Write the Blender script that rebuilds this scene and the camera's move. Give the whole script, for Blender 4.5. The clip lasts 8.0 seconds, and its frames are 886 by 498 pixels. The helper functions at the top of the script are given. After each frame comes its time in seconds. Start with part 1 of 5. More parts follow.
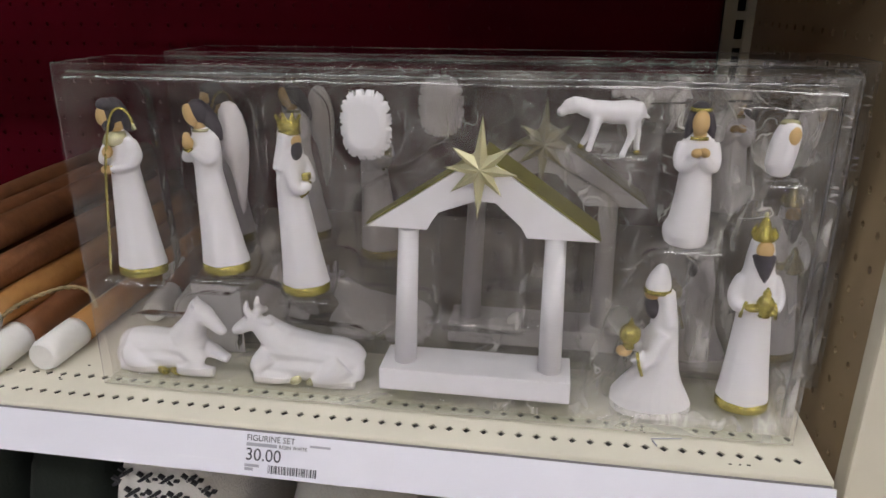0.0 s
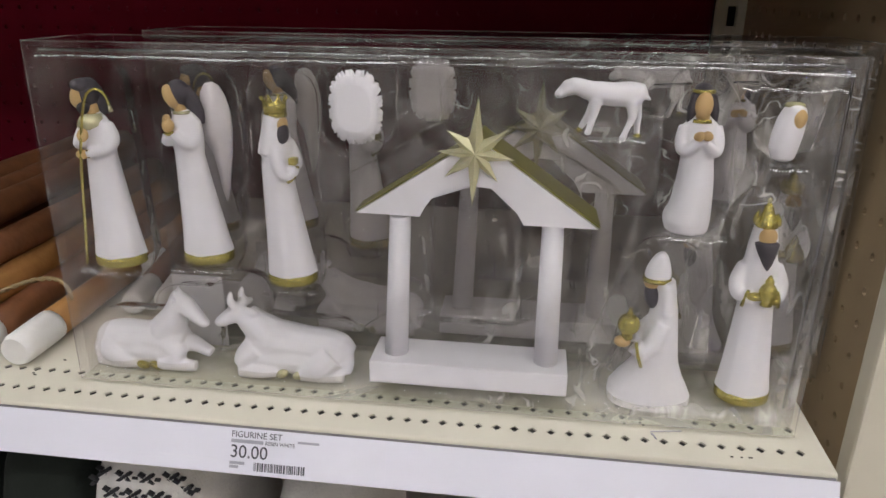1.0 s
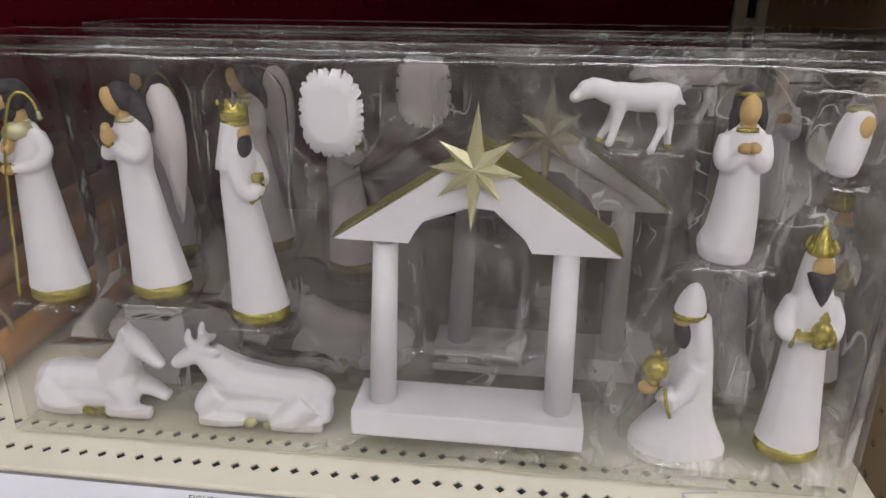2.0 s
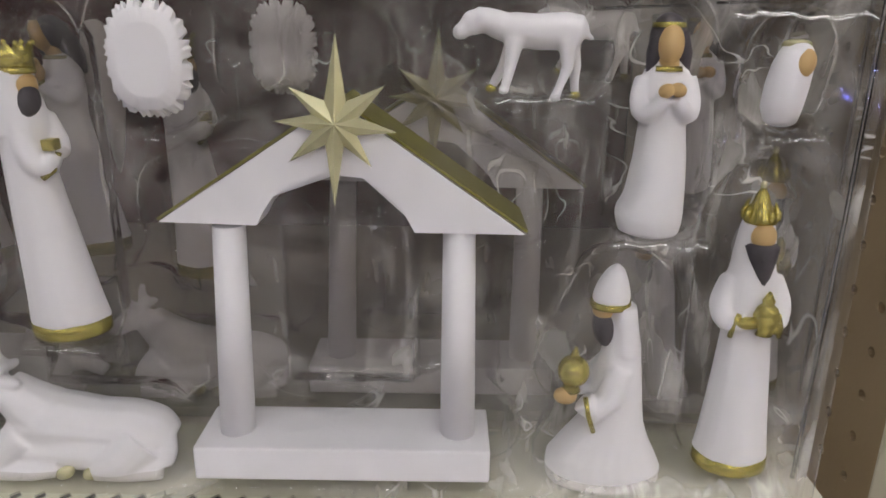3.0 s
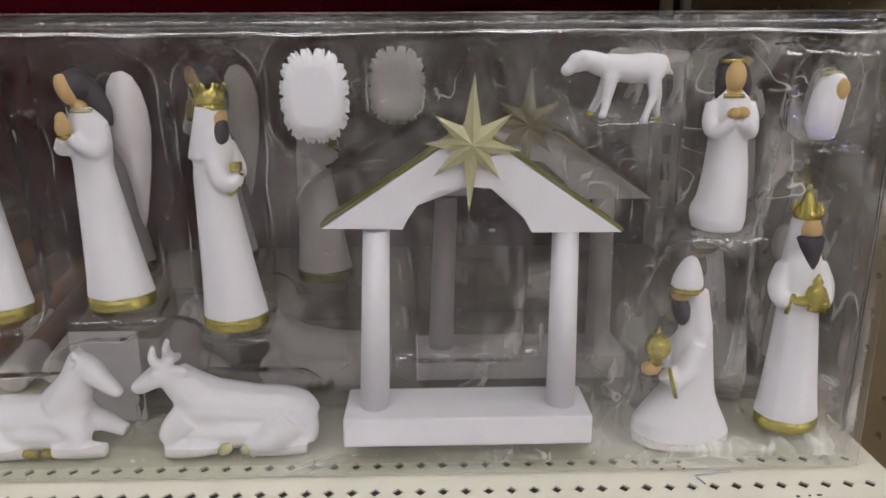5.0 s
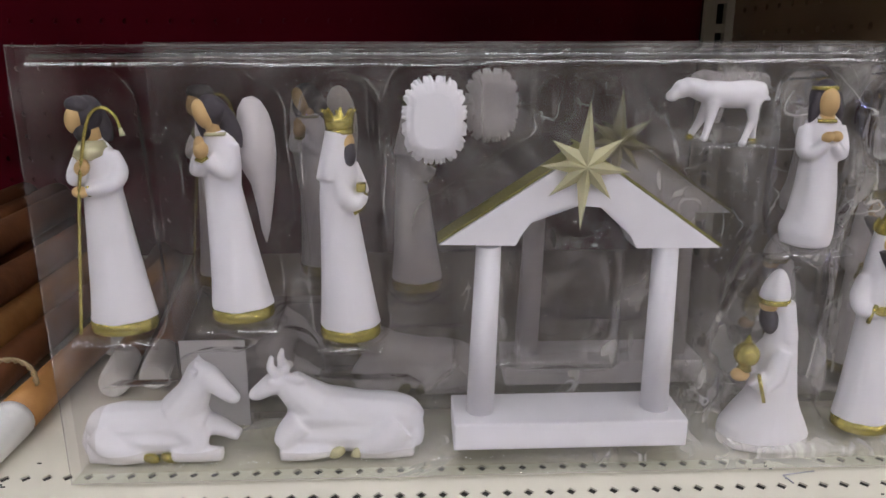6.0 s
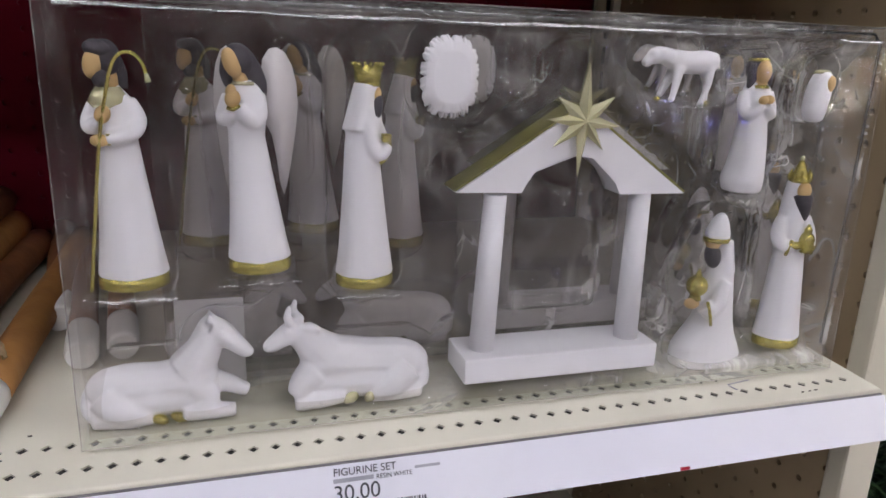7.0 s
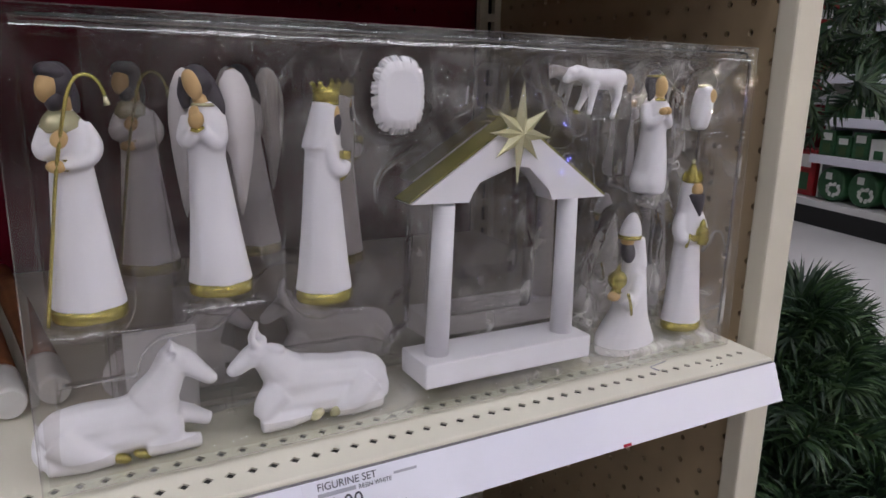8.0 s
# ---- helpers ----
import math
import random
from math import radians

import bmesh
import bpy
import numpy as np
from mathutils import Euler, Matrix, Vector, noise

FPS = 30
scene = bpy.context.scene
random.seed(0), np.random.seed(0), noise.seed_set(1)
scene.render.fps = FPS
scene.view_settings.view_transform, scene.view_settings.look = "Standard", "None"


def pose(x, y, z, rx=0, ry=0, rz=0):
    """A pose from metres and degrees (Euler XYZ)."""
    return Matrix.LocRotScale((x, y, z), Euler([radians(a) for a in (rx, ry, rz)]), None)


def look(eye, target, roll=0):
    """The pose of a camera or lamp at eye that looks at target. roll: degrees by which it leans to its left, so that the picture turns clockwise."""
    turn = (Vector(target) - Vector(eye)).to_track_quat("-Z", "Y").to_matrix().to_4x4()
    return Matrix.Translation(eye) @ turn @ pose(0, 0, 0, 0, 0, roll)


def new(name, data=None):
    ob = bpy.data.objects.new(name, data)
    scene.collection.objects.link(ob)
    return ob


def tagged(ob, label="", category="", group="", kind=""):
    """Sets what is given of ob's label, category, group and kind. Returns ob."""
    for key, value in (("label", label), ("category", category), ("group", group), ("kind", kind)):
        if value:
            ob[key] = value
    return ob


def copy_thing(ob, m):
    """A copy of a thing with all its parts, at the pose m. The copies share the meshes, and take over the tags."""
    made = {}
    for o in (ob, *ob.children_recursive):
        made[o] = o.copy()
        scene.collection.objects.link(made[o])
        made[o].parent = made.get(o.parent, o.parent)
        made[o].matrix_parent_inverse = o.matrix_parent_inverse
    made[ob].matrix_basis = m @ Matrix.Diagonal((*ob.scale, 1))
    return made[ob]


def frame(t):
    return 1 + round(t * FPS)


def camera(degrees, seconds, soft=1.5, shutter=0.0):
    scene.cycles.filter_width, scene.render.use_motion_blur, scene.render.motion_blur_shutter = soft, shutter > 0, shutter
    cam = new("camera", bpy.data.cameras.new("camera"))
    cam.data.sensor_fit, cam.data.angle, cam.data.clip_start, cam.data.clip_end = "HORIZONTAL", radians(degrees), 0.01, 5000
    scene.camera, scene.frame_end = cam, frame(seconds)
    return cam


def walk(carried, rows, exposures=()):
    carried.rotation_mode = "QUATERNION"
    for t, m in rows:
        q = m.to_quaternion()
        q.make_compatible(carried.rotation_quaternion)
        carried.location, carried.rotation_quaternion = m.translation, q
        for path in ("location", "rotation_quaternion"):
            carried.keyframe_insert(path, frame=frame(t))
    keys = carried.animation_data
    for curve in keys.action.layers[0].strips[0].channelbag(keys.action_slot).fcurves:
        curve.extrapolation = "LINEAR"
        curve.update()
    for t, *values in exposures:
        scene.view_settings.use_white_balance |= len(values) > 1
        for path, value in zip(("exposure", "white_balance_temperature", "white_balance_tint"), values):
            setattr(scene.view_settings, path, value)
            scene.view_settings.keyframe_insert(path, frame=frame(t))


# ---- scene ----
import collections

# metres; x along the shelf, y into it, z up from the shop floor
cam = camera(64.8, 8.0, soft=1.6)
S = 0.57                     # height of the shelf's front edge
SLOPE = radians(2.0)         # the shelf rises a little towards the back
TIP = Matrix.Translation((0, -0.03, S)) @ Matrix.Rotation(SLOPE, 4, "X") @ Matrix.Translation((0, 0.03, -S))
PATH = [
    (0, (0.382, -0.452, 0.884), (0.089, 1.38, 0.137), -0.2),
    (0.5, (0.379, -0.446, 0.881), (0.099, 1.383, 0.121), 0.0),
    (1, (0.372, -0.438, 0.873), (0.131, 1.395, 0.111), 0.3),
    (1.2, (0.373, -0.433, 0.877), (0.137, 1.392, 0.093), 0.3),
    (2.3, (0.358, -0.329, 0.846), (0.154, 1.511, 0.088), 0.1),
    (2.5, (0.357, -0.309, 0.825), (0.237, 1.561, 0.128), 0.5),
    (2.7, (0.358, -0.292, 0.823), (0.302, 1.572, 0.102), 1.3),
    (3, (0.382, -0.292, 0.81), (0.374, 1.587, 0.125), 0.7),
    (3.2, (0.388, -0.293, 0.812), (0.465, 1.571, 0.090), 1.8),
    (3.5, (0.405, -0.306, 0.805), (0.481, 1.577, 0.136), 1.2),
    (4, (0.409, -0.343, 0.819), (0.53, 1.546, 0.172), 0.9),
    (4.5, (0.372, -0.373, 0.816), (0.485, 1.534, 0.221), 0.5),
    (5, (0.312, -0.362, 0.814), (0.354, 1.548, 0.224), -0.3),
    (5.2, (0.3, -0.359, 0.827), (0.257, 1.541, 0.205), -0.9),
    (6.3, (0.218, -0.39, 0.833), (0.367, 1.514, 0.239), 0.4),
    (6.5, (0.2, -0.396, 0.834), (0.432, 1.501, 0.243), 0.9),
    (6.7, (0.175, -0.398, 0.830), (0.570, 1.465, 0.220), 2.0),
    (7, (0.127, -0.399, 0.812), (0.679, 1.424, 0.202), 2.7),
    (7.2, (0.091, -0.395, 0.798), (0.791, 1.392, 0.237), 3.2),
    (7.5, (0.078, -0.401, 0.798), (0.884, 1.34, 0.232), 2.4),
    (8, (0.059, -0.395, 0.805), (0.999, 1.292, 0.283), 2.2),
]
walk(cam, [(t, TIP @ look(eye, target, roll)) for t, eye, target, roll in PATH],
     [(0.0, 0.0, 6500, 10), (4.5, 0.0, 6500, 10), (5.2, 0.0, 6350, 10), (6.3, 0.0, 6200, 14), (7.0, 0.0, 6150, 14), (8.0, -0.16, 6100, 15)])

# ---- light ----
world = bpy.data.worlds.new("shop_air")
scene.world = world
world.use_nodes = True
world.node_tree.nodes["Background"].inputs[0].default_value = (1.0, 0.97, 0.93, 1)
world.node_tree.nodes["Background"].inputs[1].default_value = 0.05


# ---- materials ----
def mat(name, color, rough=0.5, metal=0.0, var=0.12, scale=40.0, bump=0.0, bump_scale=200.0, spec=0.5, second=None, coords="Object"):
    """Principled material with two scales of variation and fine relief."""
    m = bpy.data.materials.new(name)
    m.use_nodes = True
    nt = m.node_tree
    b = nt.nodes["Principled BSDF"]
    tc = nt.nodes.new("ShaderNodeTexCoord")
    n1 = nt.nodes.new("ShaderNodeTexNoise")
    n1.inputs["Scale"].default_value, n1.inputs["Detail"].default_value = scale, 5
    n2 = nt.nodes.new("ShaderNodeTexNoise")
    n2.inputs["Scale"].default_value, n2.inputs["Detail"].default_value = scale * 0.17, 2
    mul = nt.nodes.new("ShaderNodeMath")
    mul.operation = "MULTIPLY_ADD"
    mul.inputs[1].default_value, mul.inputs[2].default_value = 0.5, 0.0
    add = nt.nodes.new("ShaderNodeMath")
    add.operation = "MULTIPLY_ADD"
    add.inputs[1].default_value = 0.5
    mix = nt.nodes.new("ShaderNodeMix")
    mix.data_type = "RGBA"
    other = second or tuple(c * (1 - 2.2 * var) for c in color)
    mix.inputs["A"].default_value = (*color, 1)
    mix.inputs["B"].default_value = (*other, 1)
    ramp = nt.nodes.new("ShaderNodeMapRange")
    ramp.inputs["From Min"].default_value, ramp.inputs["From Max"].default_value = 0.36, 0.68
    for n in (n1, n2):
        nt.links.new(tc.outputs[coords], n.inputs["Vector"])
    nt.links.new(n1.outputs["Fac"], mul.inputs[0])
    nt.links.new(n2.outputs["Fac"], add.inputs[0])
    nt.links.new(mul.outputs[0], add.inputs[2])
    nt.links.new(add.outputs[0], ramp.inputs["Value"])
    nt.links.new(ramp.outputs[0], mix.inputs["Factor"])
    nt.links.new(mix.outputs["Result"], b.inputs["Base Color"])
    b.inputs["Roughness"].default_value, b.inputs["Metallic"].default_value = rough, metal
    b.inputs["Specular IOR Level"].default_value = spec
    if bump:
        n3 = nt.nodes.new("ShaderNodeTexNoise")
        n3.inputs["Scale"].default_value, n3.inputs["Detail"].default_value = bump_scale, 3
        bp = nt.nodes.new("ShaderNodeBump")
        bp.inputs["Strength"].default_value, bp.inputs["Distance"].default_value = bump, 0.001
        nt.links.new(tc.outputs[coords], n3.inputs["Vector"])
        nt.links.new(n3.outputs["Fac"], bp.inputs["Height"])
        nt.links.new(bp.outputs[0], b.inputs["Normal"])
    return m


def glow(name, color, strength):
    m = bpy.data.materials.new(name)
    m.use_nodes = True
    b = m.node_tree.nodes["Principled BSDF"]
    b.inputs["Base Color"].default_value = (*color, 1)
    b.inputs["Emission Color"].default_value = (*color, 1)
    b.inputs["Emission Strength"].default_value = strength
    return m


def clear_plastic(name, haze_low, haze_high, wave, wave_scale, tint, glint_lines=0.0, gloss_rough=0.04, ior=1.55, aisle_sheen=0.0):
    """Thin clear sheet: mostly see-through, with a milky haze in patches and streaks for scatter and painted
    reflections, glossy, slightly wavy.
    """
    m = bpy.data.materials.new(name)
    m.use_nodes = True
    nt = m.node_tree
    nt.nodes.remove(nt.nodes["Principled BSDF"])
    out = nt.nodes["Material Output"]
    tc = nt.nodes.new("ShaderNodeTexCoord")

    def noise_at(scale, detail, distortion, squeeze=None):
        n = nt.nodes.new("ShaderNodeTexNoise")
        n.inputs["Scale"].default_value, n.inputs["Detail"].default_value, n.inputs["Distortion"].default_value = scale, detail, distortion
        if squeeze:
            mp = nt.nodes.new("ShaderNodeMapping")
            mp.inputs["Scale"].default_value = squeeze
            nt.links.new(tc.outputs["Object"], mp.inputs["Vector"])
            nt.links.new(mp.outputs[0], n.inputs["Vector"])
        else:
            nt.links.new(tc.outputs["Object"], n.inputs["Vector"])
        return n.outputs["Fac"]

    def fit_range(value, a, b, lo, hi):
        r = nt.nodes.new("ShaderNodeMapRange")
        r.interpolation_type = "SMOOTHSTEP"
        for key, x in (("From Min", a), ("From Max", b), ("To Min", lo), ("To Max", hi)):
            r.inputs[key].default_value = x
        nt.links.new(value, r.inputs["Value"])
        return r.outputs[0]

    def calc(kind, a, b):
        n = nt.nodes.new("ShaderNodeMath")
        n.operation = kind
        for k, x in enumerate((a, b)):
            if isinstance(x, (int, float)):
                n.inputs[k].default_value = x
            else:
                nt.links.new(x, n.inputs[k])
        return n.outputs[0]

    haze = fit_range(noise_at(11, 6, 1.8), 0.40, 0.66, haze_low, haze_high)
    if glint_lines:
        # pale streaks and thin curling lines, painted in like glints on wrinkled film
        streak = fit_range(noise_at(1.0, 4, 1.2, (70, 20, 16)), 0.50, 0.70, 0.0, haze_high * 0.7)
        away = calc("ABSOLUTE", calc("SUBTRACT", noise_at(13, 2, 2.2), 0.5), 0.0)
        line = fit_range(away, 0.0, 0.012, glint_lines, 0.0)
        keep = fit_range(noise_at(21, 2, 0.0), 0.45, 0.62, 0.0, 1.0)
        haze = calc("ADD", haze, calc("ADD", streak, calc("MULTIPLY", line, keep)))
    if aisle_sheen:
        # haze grows towards +x: the bright aisle's reflection painted into the film
        xyz = nt.nodes.new("ShaderNodeSeparateXYZ")
        nt.links.new(tc.outputs["Object"], xyz.inputs[0])
        haze = calc("MULTIPLY", haze, fit_range(xyz.outputs[0], -0.26, 0.26, 1.0 - aisle_sheen, 1.0 + aisle_sheen))
    clear = nt.nodes.new("ShaderNodeBsdfTransparent")
    clear.inputs[0].default_value = (*tint, 1)
    milk = nt.nodes.new("ShaderNodeBsdfDiffuse")
    milk.inputs[0].default_value = (0.80, 0.785, 0.75, 1)
    body = nt.nodes.new("ShaderNodeMixShader")
    nt.links.new(haze, body.inputs[0])
    nt.links.new(clear.outputs[0], body.inputs[1])
    nt.links.new(milk.outputs[0], body.inputs[2])
    bp = nt.nodes.new("ShaderNodeBump")
    bp.inputs["Strength"].default_value, bp.inputs["Distance"].default_value = 1.0, wave
    nt.links.new(noise_at(wave_scale, 2.5, 0.6), bp.inputs["Height"])
    shine = nt.nodes.new("ShaderNodeBsdfGlossy")
    shine.inputs["Roughness"].default_value = gloss_rough
    fr = nt.nodes.new("ShaderNodeFresnel")
    fr.inputs[0].default_value = ior
    top = nt.nodes.new("ShaderNodeMixShader")
    nt.links.new(bp.outputs[0], shine.inputs["Normal"])
    nt.links.new(bp.outputs[0], fr.inputs["Normal"])
    nt.links.new(fr.outputs[0], top.inputs[0])
    nt.links.new(body.outputs[0], top.inputs[1])
    nt.links.new(shine.outputs[0], top.inputs[2])
    nt.links.new(top.outputs[0], out.inputs[0])
    return m


RESIN = mat("white_resin", (0.80, 0.79, 0.82), 0.55, var=0.03, scale=60, bump=0.15, bump_scale=350)
GOLD = mat("gold_paint", (0.60, 0.52, 0.15), 0.27, 0.8, var=0.16, scale=70, bump=0.5, bump_scale=420)
STARGOLD = mat("pale_gold_paint", (0.78, 0.75, 0.47), 0.26, 0.6, var=0.1, scale=60, bump=0.25, bump_scale=500)
# gold darkened for the roof: shade of its slopes put into the colour
ROOFGOLD = mat("shaded_roof_gold", (0.27, 0.25, 0.07), 0.42, 0.55, var=0.2, scale=60, bump=0.3, bump_scale=400)
SKIN = mat("tan_paint", (0.60, 0.41, 0.18), 0.6, var=0.08, scale=90)
HAIR = mat("dark_grey_paint", (0.055, 0.048, 0.058), 0.6, var=0.12, scale=90, bump=0.5, bump_scale=400)
WING = mat("pearl_grey_paint", (0.56, 0.53, 0.53), 0.5, var=0.08, scale=60, bump=0.3, bump_scale=250)
BOXFILM = clear_plastic("clear_box_film", 0.0, 0.04, 0.0012, 14, (0.97, 0.965, 0.965), gloss_rough=0.006, ior=1.3)
TRAYFILM = clear_plastic("clear_tray_film", 0.025, 0.21, 0.0055, 30, (0.92, 0.90, 0.885), glint_lines=0.26, gloss_rough=0.03, ior=1.42, aisle_sheen=0.85)
SIDEFILM = clear_plastic("clear_side_film", 0.05, 0.13, 0.0008, 14, (0.95, 0.945, 0.94), gloss_rough=0.02, ior=1.2)
# grey tint stands in for light lost before it reaches the second set
BACKFILM = clear_plastic("grey_dimming_back_film", 0.0, 0.03, 0.0012, 14, (0.80, 0.785, 0.77), gloss_rough=0.03, ior=1.2)
BASEFILM = clear_plastic("clear_base_film", 0.10, 0.30, 0.0012, 14, (0.88, 0.91, 0.83), gloss_rough=0.05, ior=1.3)
TRAYRIDGE = clear_plastic("clear_tray_ridge", 0.0, 0.03, 0.0006, 40, (0.97, 0.965, 0.97), gloss_rough=0.025, ior=2.6)
# pocket rims: their bright highlights are put in as milky haze
RIMFILM = clear_plastic("milky_rim_highlight", 0.0, 0.30, 0.0006, 40, (0.99, 0.985, 0.98), gloss_rough=0.05, ior=1.06)
EDGEFILM = clear_plastic("clear_folded_edge", 0.06, 0.24, 0.0006, 40, (0.97, 0.965, 0.96), gloss_rough=0.05, ior=1.06)
CARD = mat("pale_card", (0.62, 0.61, 0.62), 0.6, var=0.04, scale=30)
CREAM = mat("cream_enamel", (0.66, 0.63, 0.53), 0.38, var=0.05, scale=22, bump=0.08, bump_scale=500)
CREAMPOST = mat("cream_post_enamel", (0.62, 0.58, 0.47), 0.42, var=0.05, scale=18, bump=0.08, bump_scale=400)
TAN = mat("tan_pegboard_paint", (0.35, 0.265, 0.16), 0.55, var=0.09, scale=14, bump=0.1, bump_scale=300)
RED = mat("dark_red_panel_paint", (0.135, 0.001, 0.014), 0.7, spec=0.12, var=0.16, scale=8, bump=0.1, bump_scale=300)
STRIP = mat("white_price_strip", (0.74, 0.74, 0.82), 0.35, var=0.03, scale=12)
PAPER = mat("label_paper", (0.745, 0.745, 0.82), 0.5, var=0.03, scale=40)
RAIL = mat("grey_rail_plastic", (0.20, 0.19, 0.20), 0.5, var=0.15, scale=60)
INK = mat("black_ink", (0.06, 0.06, 0.075), 0.7, var=0.1, scale=80)
GREYINK = mat("grey_ink", (0.40, 0.40, 0.46), 0.7, var=0.1, scale=80)
# near-black: painted shade behind the holes, and the dirt flecks
DARK = mat("painted_shade_and_dirt", (0.02, 0.018, 0.016), 0.9, var=0.1, scale=20)
BARK = mat("orange_brown_bark", (0.24, 0.095, 0.036), 0.6, var=0.2, scale=45, bump=0.6, bump_scale=160, second=(0.12, 0.045, 0.02))
BARKLIGHT = mat("golden_brown_bark", (0.42, 0.21, 0.06), 0.6, var=0.2, scale=45, bump=0.6, bump_scale=160, second=(0.26, 0.11, 0.035))
TIPWHITE = mat("white_dipped_paint", (0.76, 0.75, 0.73), 0.6, var=0.05, scale=50, bump=0.5, bump_scale=200)
TWINE = mat("jute_twine", (0.34, 0.25, 0.13), 0.85, var=0.2, scale=200, bump=0.8, bump_scale=700)
KNIT = mat("cream_knit", (0.72, 0.70, 0.66), 0.9, var=0.08, scale=60, bump=1.0, bump_scale=420)
KNITBLACK = mat("charcoal_knit", (0.03, 0.03, 0.035), 0.9, var=0.15, scale=60, bump=1.0, bump_scale=420)
DARKGREEN = mat("dark_green_felt", (0.006, 0.011, 0.007), 0.9, var=0.15, scale=50, bump=0.5, bump_scale=300)
FLOORVINYL = mat("pale_vinyl_floor", (0.62, 0.60, 0.60), 0.28, var=0.06, scale=3, bump=0.03, bump_scale=60)
# unseen walls, kept dark so that the film mirrors less grey
DIMWALL = mat("dimmed_wall", (0.20, 0.16, 0.16), 0.7, var=0.15, scale=2)
# unseen ceiling, darkened so that less light bounces off it
CEILDIM = mat("dimmed_ceiling", (0.45, 0.45, 0.44), 0.8, var=0.06, scale=6)
TUBE = glow("lamp_diffuser", (1.0, 0.98, 0.98), 13.0)
WHITEMETAL = mat("white_shelf_enamel", (0.72, 0.71, 0.70), 0.4, var=0.04, scale=9)
KICK = mat("black_kick_plate", (0.012, 0.012, 0.013), 0.5, var=0.1, scale=9)
PACKGREEN = mat("green_package", (0.035, 0.12, 0.05), 0.35, var=0.25, scale=30)
PACKRED = mat("red_package", (0.40, 0.012, 0.018), 0.35, var=0.2, scale=20)
PACKWHITE = mat("white_package_print", (0.70, 0.70, 0.68), 0.4, var=0.08, scale=30)
PACKDARK = mat("dark_package", (0.04, 0.03, 0.035), 0.35, var=0.3, scale=25)
NEEDLE = mat("dark_green_needles", (0.022, 0.050, 0.024), 0.5, var=0.3, scale=18, second=(0.012, 0.032, 0.016))
NEEDLELIGHT = mat("mid_green_needles", (0.06, 0.115, 0.04), 0.5, var=0.25, scale=18, second=(0.03, 0.065, 0.025))
WOODSTEM = mat("brown_stem", (0.09, 0.055, 0.03), 0.8, var=0.2, scale=60)
RIBBON = mat("red_satin_ribbon", (0.42, 0.012, 0.035), 0.3, var=0.12, scale=30)
TAGBLUE = mat("grey_blue_bauble", (0.16, 0.23, 0.25), 0.4, var=0.1, scale=30)
BULBWHITE = glow("warm_fairy_light", (1.0, 0.85, 0.6), 220.0)
BULBBLUE = glow("blue_fairy_light", (0.12, 0.12, 1.0), 180.0)


# ---- mesh helpers ----
def faces_of(bm, before):
    return [f for f in bm.faces if f.index == -1 or f.index >= before]


def add_box(bm, lo, hi, mi=0, bevel=0.0):
    lo, hi = Vector(lo), Vector(hi)
    m = Matrix.LocRotScale((lo + hi) / 2, None, hi - lo)
    r = bmesh.ops.create_cube(bm, size=1, matrix=m)
    vs = r["verts"]
    fs = {f for v in vs for f in v.link_faces}
    for f in fs:
        f.material_index = mi
    if bevel:
        es = list({e for v in vs for e in v.link_edges})
        g = bmesh.ops.bevel(bm, geom=es, offset=bevel, segments=2, affect="EDGES", profile=0.6)
        for f in g["faces"]:
            f.material_index = mi


def loft(bm, rings, mi=0, n=20, caps=True, wobble=0.0, phase=0.0):
    """Horizontal rings (x, y, z, rx, ry[, material]) skinned into one body."""
    loops = []
    for i, r in enumerate(rings):
        x, y, z, rx, ry = r[:5]
        lp = []
        for k in range(n):
            a = 2 * math.pi * k / n
            w = 1 + wobble * math.sin(3 * a + phase + i * 0.35) + wobble * 0.6 * math.sin(7 * a + 2 * phase - i * 0.2)
            lp.append(bm.verts.new((x + rx * w * math.cos(a), y + ry * w * math.sin(a), z)))
        loops.append(lp)
    for i in range(len(loops) - 1):
        m = rings[i][5] if len(rings[i]) > 5 else mi
        for k in range(n):
            f = bm.faces.new((loops[i][k], loops[i][(k + 1) % n], loops[i + 1][(k + 1) % n], loops[i + 1][k]))
            f.material_index, f.smooth = m, True
    if caps:
        f = bm.faces.new(loops[0][::-1])
        f.material_index = rings[0][5] if len(rings[0]) > 5 else mi
        f = bm.faces.new(loops[-1])
        f.material_index = rings[-1][5] if len(rings[-1]) > 5 else mi


def ball(bm, c, r, mi=0, rot=(0, 0, 0), seg=16):
    m = Matrix.LocRotScale(Vector(c), Euler([radians(a) for a in rot]), Vector(r))
    res = bmesh.ops.create_uvsphere(bm, u_segments=seg, v_segments=max(6, seg * 2 // 3), radius=1, matrix=m)
    for f in {f for v in res["verts"] for f in v.link_faces}:
        f.material_index, f.smooth = mi, True


